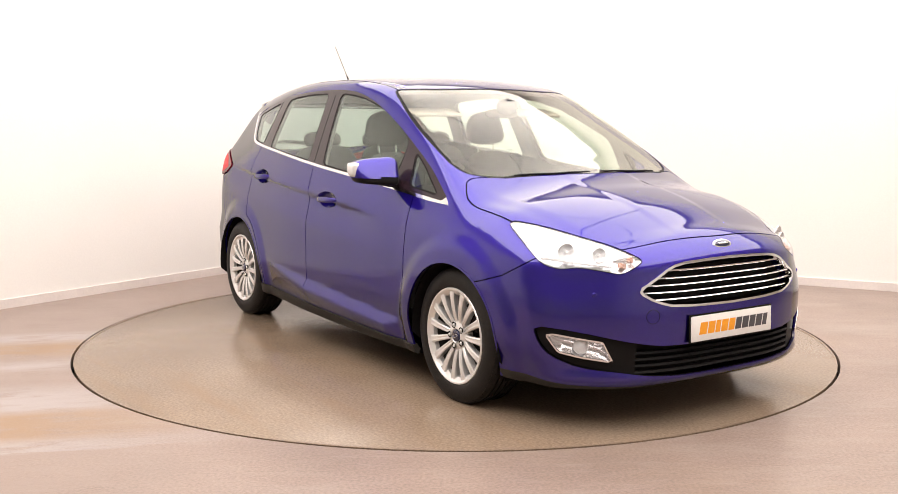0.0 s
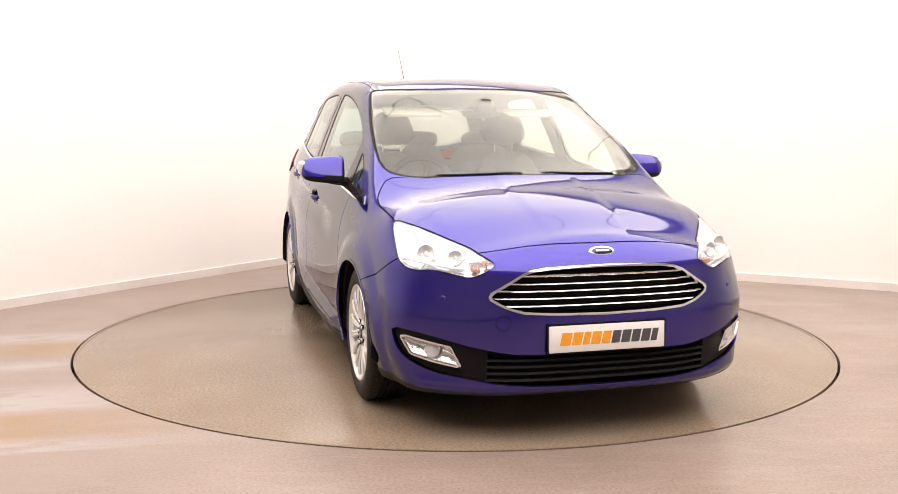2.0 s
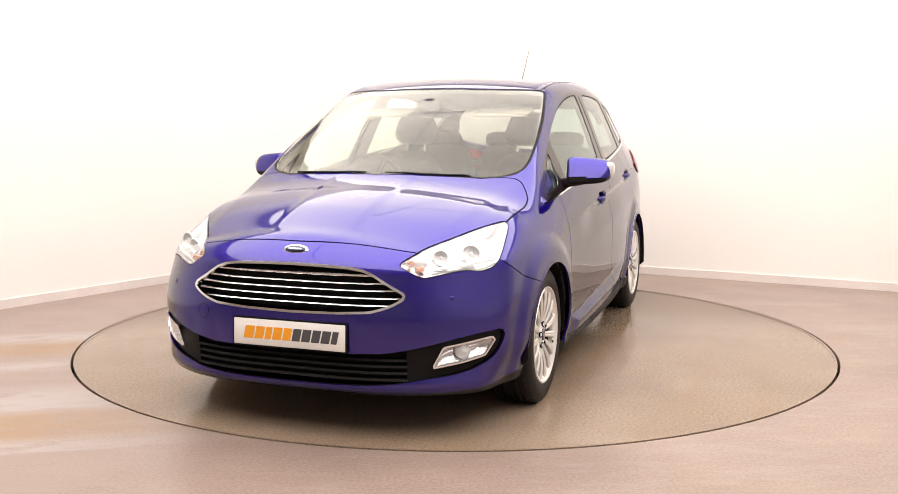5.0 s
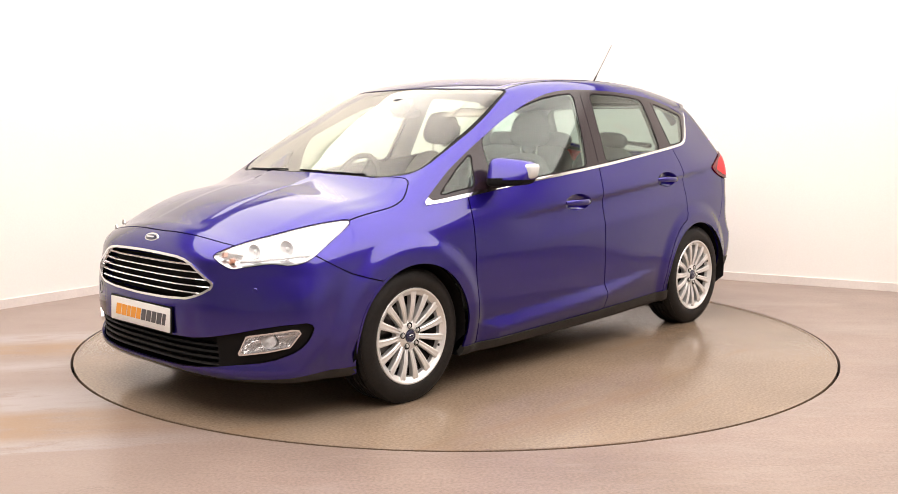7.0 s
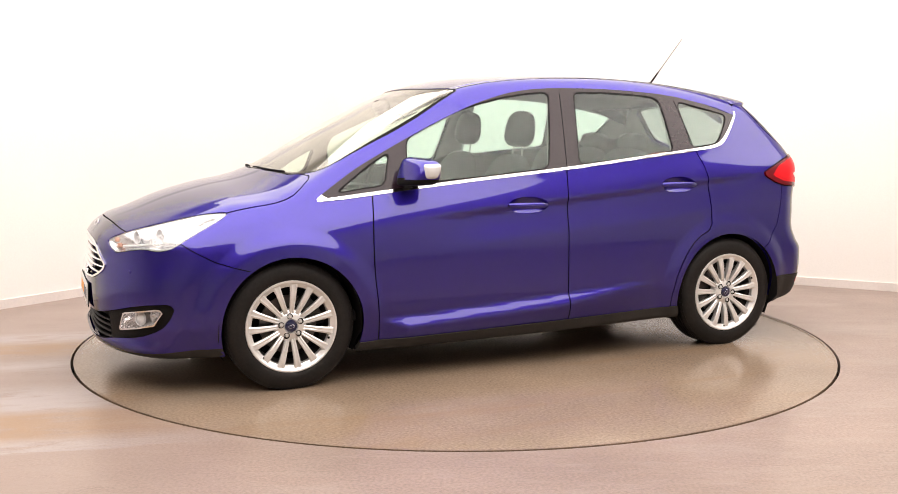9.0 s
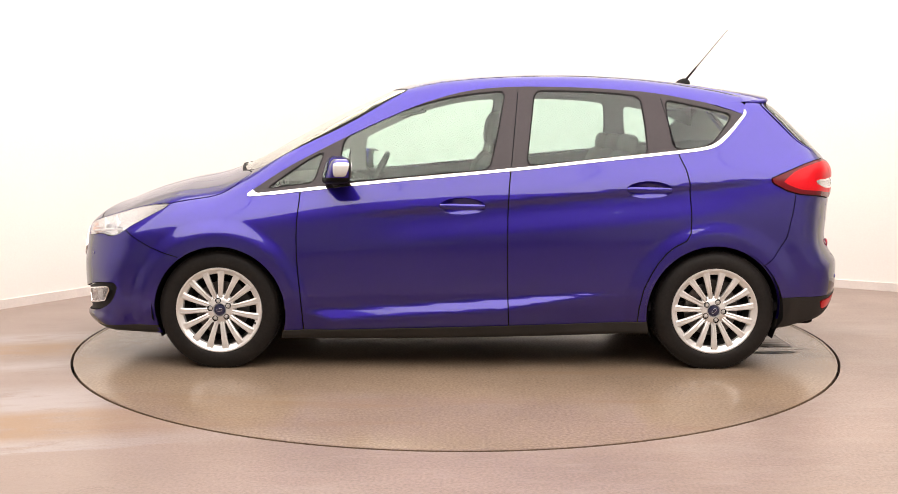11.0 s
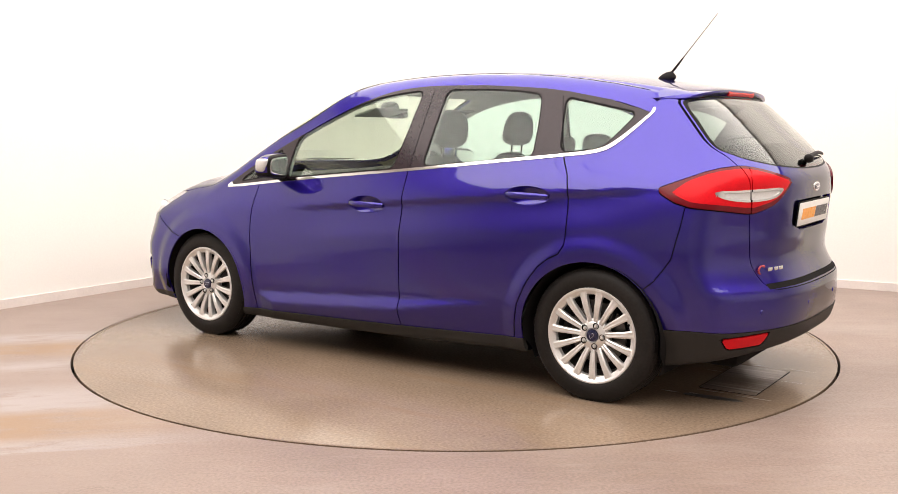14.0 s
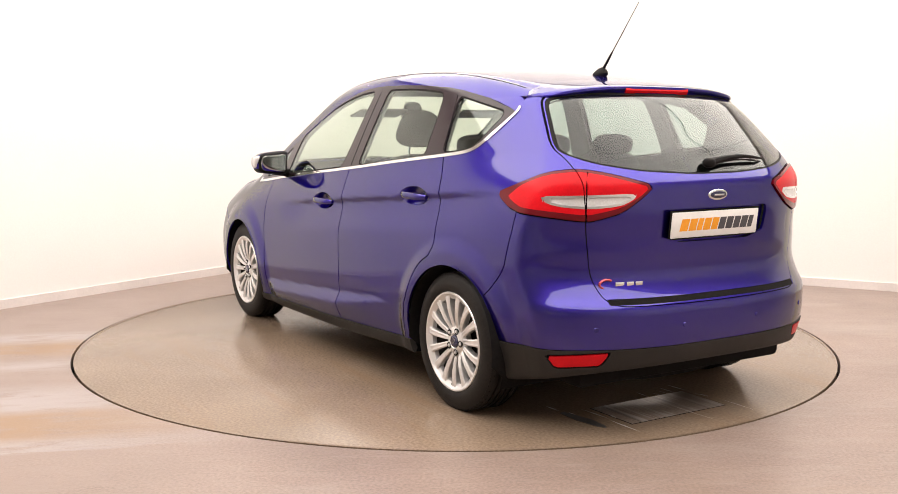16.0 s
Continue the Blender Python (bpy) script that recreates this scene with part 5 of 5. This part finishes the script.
def build_sensors():
    """Flush parking sensors in both bumpers."""
    for y in (0.66, -0.66):
        p = reach(None, y, 0.60)
        bm = bmesh.new()
        lathe(bm, [(0.0005, 0.004), (0.008, 0.0035), (0.0105, 0.001), (0.0105, -0.01)], 16)
        part("parking_sensor", bm, PAINT, CAR, at=Matrix.Translation(p) @ pose(0, 0, 0, 0, 0, -90 + (32 if y > 0 else -32)))
    for y in (0.62, 0.22, -0.22, -0.62):
        p = reach(None, y, 0.475, -1)
        bm = bmesh.new()
        lathe(bm, [(0.0005, 0.004), (0.008, 0.0035), (0.0105, 0.001), (0.0105, -0.01)], 16)
        part("parking_sensor", bm, PAINT, CAR, at=Matrix.Translation(p) @ pose(0, 0, 0, 0, 0, 90 - 30 * (y / 0.62) ** 3))


def build_tow_cover():
    """The round cover over the towing eye in the front bumper, told by its dark joint."""
    ring = []
    for k in range(25):
        a = 2 * math.pi * k / 24
        y, z = -0.44 + 0.030 * math.cos(a), 0.505 + 0.030 * math.sin(a)
        ring.append(reach(None, y, z) + Vector((0.0004, 0, 0)))
    bm = bmesh.new()
    tube(bm, ring, 0.0012, 5, False)
    part("tow_eye_cover", bm, GAP, CAR, "dark joint of the towing eye cover")


def build_aerial():
    base = reach(-1.31, 0, None)
    bm = bmesh.new()
    blob(bm, (base.x, 0, base.z + 0.012), (0.048, 0.024, 0.030), 2.4, 24, 12, lambda q: Vector((q.x * (1 - 13 * max(0, q.z)) - 0.4 * q.z, q.y * (1 - 16 * max(0, q.z)), q.z)))
    a = part("aerial", bm, BLACK, CAR, "black roof aerial raked backwards")
    d = Vector((-0.62, 0, 0.76)).normalized()
    q = base + Vector((-0.01, 0, 0.02))
    bm = bmesh.new()
    tube(bm, [q, q + d * 0.10, q + d * 0.12, q + d * 0.40], [0.007, 0.006, 0.0026, 0.0018], 8)
    part("rod", bm, BLACK, a)


def build_wipers():
    # rear wiper lies along the foot of the rear window
    path = []
    for i in range(9):
        y = 0.02 - 0.36 * i / 8
        z = 1.135 + 0.018 * math.sin(math.pi * i / 8) + 0.012 * i / 8
        p = reach(None, y, z, -1)
        path.append(p + Vector((-0.014 - 0.012 * math.sin(math.pi * i / 8), 0, 0.012)))
    bm = bmesh.new()
    tube(bm, path, [0.020, 0.017, 0.013, 0.011, 0.010, 0.009, 0.008, 0.007, 0.004], 8)
    w = part("rear_wiper", bm, BLACK, CAR, "black rear wiper")
    bm = bmesh.new()
    blob(bm, path[0], (0.022, 0.032, 0.022), 2.4, 16, 10)
    part("wiper_cap", bm, BLACK, w)
    bm = bmesh.new()
    tube(bm, [p + Vector((0.010, 0, -0.014)) for p in path[1:]], 0.004, 6)
    part("blade", bm, RUBBER, w)
    # windscreen wipers rest low by the bonnet
    for s in (1, -1):
        path = []
        for i in range(11):
            y = s * (0.47 - 0.42 * i / 10)
            x = 1.322 - 0.36 * abs(y) ** 2.1
            p = reach(x, y, None)
            path.append(p + Vector((0.0, 0, 0.004)))
        bm = bmesh.new()
        tube(bm, path, 0.005, 6)
        part("windscreen_wiper", bm, BLACK, CAR)


def build_spoiler():
    """The roof spoiler over the rear window, with the high brake lamp in its edge."""
    bm = bmesh.new()
    rows = []
    under = bmesh.new()
    black_rows = []
    for i in range(41):
        y = -0.64 + 1.28 * i / 40
        t = abs(y) / 0.64
        x0 = -1.478 - 0.045 * t ** 4
        x1 = -1.712 + 0.090 * t ** 3.5
        z0 = reach(x0, y, None).z
        z1 = 1.482 - 0.058 * t ** 3
        close = step(0.80, 1.0, t)
        x1 = x1 * (1 - close) + (reach(None, y, z1, -1).x - 0.004) * close
        thick = (0.030 - 0.010 * t) * (1 - 0.7 * close)
        upper = ((x0, z0 + 0.001), (x0 * 0.6 + x1 * 0.4, z0 * 0.58 + z1 * 0.42 + 0.004), (x0 * 0.2 + x1 * 0.8, z0 * 0.18 + z1 * 0.82 + 0.003), (x1 + 0.006, z1 + 0.001), (x1, z1 - 0.003), (x1 - 0.001, z1 - 0.013), (x1 + 0.010, z1 - thick))
        lower = ((x1 + 0.010, z1 - thick), (x1 + 0.06, z1 - thick - 0.010), (x0 + 0.02, z0 - 0.06))
        rows.append([bm.verts.new((x, y, z)) for x, z in upper])
        black_rows.append([under.verts.new((x, y * k, z)) for (x, z), k in zip(lower, (1, 0.95, 0.86))])
    for mesh, lines in ((bm, rows), (under, black_rows)):
        for a, b in zip(lines, lines[1:]):
            for k in range(len(a) - 1):
                mesh.faces.new((a[k], a[k + 1], b[k + 1], b[k]))
    for k in (0, -1):
        ends = [bm.verts.new(v.co) for v in rows[k]] + [bm.verts.new(v.co) for v in black_rows[k][1:]]
        bm.faces.new(ends)
    s = part("roof_spoiler", bm, PAINT, CAR)
    # lower faces are black, which puts the spoiler's own shade into the colour
    part("spoiler_underside", under, BLACK, s, "spoiler underside, black to hold its shade")
    bm = bmesh.new()
    rows = []
    for i in range(9):
        y = -0.19 + 0.38 * i / 8
        x1 = -1.7075
        z1 = 1.478
        rows.append([bm.verts.new(q) for q in ((x1 - 0.003, y, z1 - 0.003), (x1 - 0.007, y, z1 - 0.016), (x1 + 0.001, y, z1 - 0.030), (x1 + 0.02, y, z1 - 0.014))])
    for a, b in zip(rows, rows[1:]):
        for k in range(4):
            bm.faces.new((a[k], a[(k + 1) % 4], b[(k + 1) % 4], b[k]))
    bm.faces.new(rows[0])
    bm.faces.new(rows[-1])
    part("brake_lamp", bm, RED_LENS, s, "red high brake lamp")


def build_seams():
    """Dark joints in the pillars' black trim and along the roof."""
    for side in (1, -1):
        for x0, z0, x1, z1 in ((-0.232, 1.085, -0.272, 1.478), (-1.111, 1.185, -1.045, 1.448)):
            path = []
            for i in range(17):
                x, z = x0 + (x1 - x0) * i / 16, z0 + (z1 - z0) * i / 16
                path.append((x, side * (reach(x, None, z).y - 0.0010), z))
            bm = bmesh.new()
            tube(bm, path, 0.0026, 6)
            part("pillar_joint", bm, GAP, CAR, "dark pillar joint")
        path = []
        for i in range(41):
            x = 0.34 - 1.80 * i / 40
            y = 0.585 - 0.025 * i / 40
            path.append((x, side * y, reach(x, y, None).z - 0.0012))
        bm = bmesh.new()
        tube(bm, path, 0.0028, 6)
        part("roof_joint", bm, GAP, CAR, "dark roof joint")


def build_underbody():
    bm = bmesh.new()
    box(bm, (-1.95, -0.62, 0.20), (2.0, 0.62, 0.30), 0.03)
    part("floor_pan", bm, DARK, CAR)
    bm = bmesh.new()
    blob(bm, (-1.80, 0.0, 0.245), (0.11, 0.34, 0.085), 3, 24, 12)
    part("silencer", bm, DARK, CAR)
    bm = bmesh.new()
    tube(bm, [(-1.78, -0.30, 0.27), (-1.88, -0.50, 0.28), (-1.93, -0.54, 0.27)], 0.024, 14)
    part("exhaust_pipe", bm, GREY_PLASTIC, CAR)
    for x in (HUB_F, HUB_R):
        bm = bmesh.new()
        tube(bm, [(x, -0.7, 0.30), (x, 0.7, 0.30)], 0.035, 10)
        part("axle", bm, DARK, CAR)


for side in (1, -1):
    build_mirror(side)
build_plate(False)
build_plate(True)
build_badges()
build_sensors()
build_tow_cover()
build_aerial()
build_wipers()
build_spoiler()
build_underbody()
build_seams()


# ---- the cabin ----
def build_seat(x, y, top):
    bm = bmesh.new()
    blob(bm, (x + 0.22, y, 0.52), (0.28, 0.26, 0.10), 3.5, 24, 12)
    s = part("seat", bm, SEAT, CAR, "charcoal fabric front seat")
    bm = bmesh.new()
    blob(bm, (0, 0, 0), (0.085, 0.255, 0.36), 3.2, 28, 18, lambda q: Vector((q.x - 0.03 * (q.y / 0.25) ** 2 * -1, q.y * (1 - 0.22 * max(0, q.z) / 0.36), q.z)))
    part("backrest", bm, SEAT, s, at=pose(x - 0.13, y, top - 0.36, 0, -16, 0))
    bm = bmesh.new()
    blob(bm, (0, 0, 0), (0.055, 0.135, 0.105), 2.9, 24, 14, lambda q: Vector((q.x, q.y * (1 - 0.18 * q.z / 0.1), q.z)))
    part("headrest", bm, SEAT, s, at=pose(x - 0.255, y, top + 0.135, 0, -10, 0))
    for d in (-0.06, 0.06):
        bm = bmesh.new()
        tube(bm, [(x - 0.235, y + d, top - 0.04), (x - 0.25, y + d, top + 0.08)], 0.007, 8)
        part("headrest_post", bm, CHROME, s)


def build_cabin():
    bm = bmesh.new()
    box(bm, (-1.9, -0.78, 0.30), (1.2, 0.78, 0.36), 0.02)
    part("cabin_floor", bm, SEAT, CAR)
    for y in (0.37, -0.37):
        build_seat(0.075, y, 1.145)
    # rear bench: three backs with low headrests
    bm = bmesh.new()
    blob(bm, (-0.55, 0, 0.56), (0.26, 0.66, 0.11), 4, 28, 10)
    bench = part("rear_bench", bm, SEAT, CAR, "charcoal fabric rear bench")
    for y, w in ((0.44, 0.24), (0.0, 0.17), (-0.44, 0.24)):
        bm = bmesh.new()
        blob(bm, (0, 0, 0), (0.075, w, 0.30), 3.6, 24, 14)
        part("backrest", bm, SEAT, bench, at=pose(-0.82, y, 0.87, 0, -14, 0))
        bm = bmesh.new()
        blob(bm, (0, 0, 0), (0.05, 0.13, 0.055), 3, 20, 10)
        part("headrest", bm, SEAT, bench, at=pose(-0.91, y, 1.20, 0, -10, 0))
    # dashboard
    bm = bmesh.new()
    rows = []
    for i in range(25):
        y = -0.72 + 1.44 * i / 24
        t = (y / 0.72) ** 2
        hood = 0.045 * math.exp(-((y + 0.36) / 0.16) ** 2)
        rows.append([bm.verts.new((x - 0.14 * t, y, z)) for x, z in ((1.30, 0.985), (1.10, 1.0), (0.92, 0.995 + hood * 0.6), (0.80, 0.965 + hood), (0.745, 0.92 + hood * 0.4), (0.74, 0.84), (0.80, 0.66), (0.86, 0.50), (1.25, 0.50))])
    for a, b in zip(rows, rows[1:]):
        for k in range(9):
            bm.faces.new((a[k], a[(k + 1) % 9], b[(k + 1) % 9], b[k]))
    bm.faces.new(rows[0])
    bm.faces.new(rows[-1])
    dash = part("dashboard", bm, BLACK, CAR, "black moulded dashboard")
    bm = bmesh.new()
    box(bm, (0.45, -0.12, 0.36), (0.82, 0.12, 0.78), 0.04)
    part("console", bm, BLACK, dash)
    m = pose(0.58, -0.36, 0.95, 0, 64, 0)
    bm = bmesh.new()
    tube(bm, [m @ Vector((0.185 * math.cos(a), 0.185 * math.sin(a), 0)) for a in [2 * math.pi * k / 40 for k in range(41)]], 0.016, 10, False)
    wheel = part("steering_wheel", bm, BLACK, CAR, "black steering wheel")
    bm = bmesh.new()
    blob(bm, (0, 0, -0.02), (0.075, 0.085, 0.03), 2.6, 20, 10)
    bmesh.ops.transform(bm, matrix=m, verts=bm.verts)
    part("boss", bm, BLACK, wheel)
    for a in (20, 160, 270):
        bm = bmesh.new()
        tube(bm, [m @ Vector((0.06 * math.cos(radians(a)), 0.06 * math.sin(radians(a)), -0.015)), m @ Vector((0.18 * math.cos(radians(a)), 0.18 * math.sin(radians(a)), 0))], 0.014, 8)
        part("wheel_spoke", bm, BLACK, wheel)
    bm = bmesh.new()
    tube(bm, [m @ Vector((0, 0, -0.02)), m @ Vector((0, 0, -0.3))], 0.03, 10)
    part("column", bm, BLACK, wheel)
    # inner mirror and its foot
    bm = bmesh.new()
    blob(bm, (0.50, 0, 1.366), (0.018, 0.115, 0.026), 3, 24, 10)
    im = part("rear_view_mirror", bm, BLACK, CAR, "black rear view mirror")
    bm = bmesh.new()
    blob(bm, (0.55, 0, 1.405), (0.05, 0.06, 0.045), 2.4, 16, 8)
    part("mirror_mount", bm, BLACK, im)
    for s in (1, -1):
        bm = bmesh.new()
        box(bm, (0.26, -0.16, -0.008), (0.42, 0.16, 0.008), 0.006, pose(0, s * 0.36, 1.455, 0, 14, 0) )
        part("sun_visor", bm, HEADLINER, CAR)


build_cabin()


# ---- what moves ----
TURN = [(0, -56.1), (0.5, -58.26), (1, -62.26), (1.5, -67.6), (2, -73.6), (2.5, -79.5), (3, -85.5), (3.5, -91.45), (4, -97.5), (5, -109.2), (6, -120.9),
        (6.5, -126.83), (7, -132.75), (7.5, -138.65), (8, -144.55), (8.5, -150.45), (9, -156.5), (10, -168.2), (11, -179.8),
        (11.5, -185.5), (12, -191.25), (12.5, -197.05), (13, -202.9), (13.5, -208.65), (14, -214.45), (14.5, -220.25), (15, -226.1), (15.5, -231.9), (16, -237.9)]


def motions():
    walk(TABLE, [(t, pose(0, 0, 0, 0, 0, a)) for t, a in TURN])
    walk(CAR, [(t, pose(0, 0, 0, 0, 0, a) @ pose(-0.062, 0.022, 0)) for t, a in TURN])


motions()
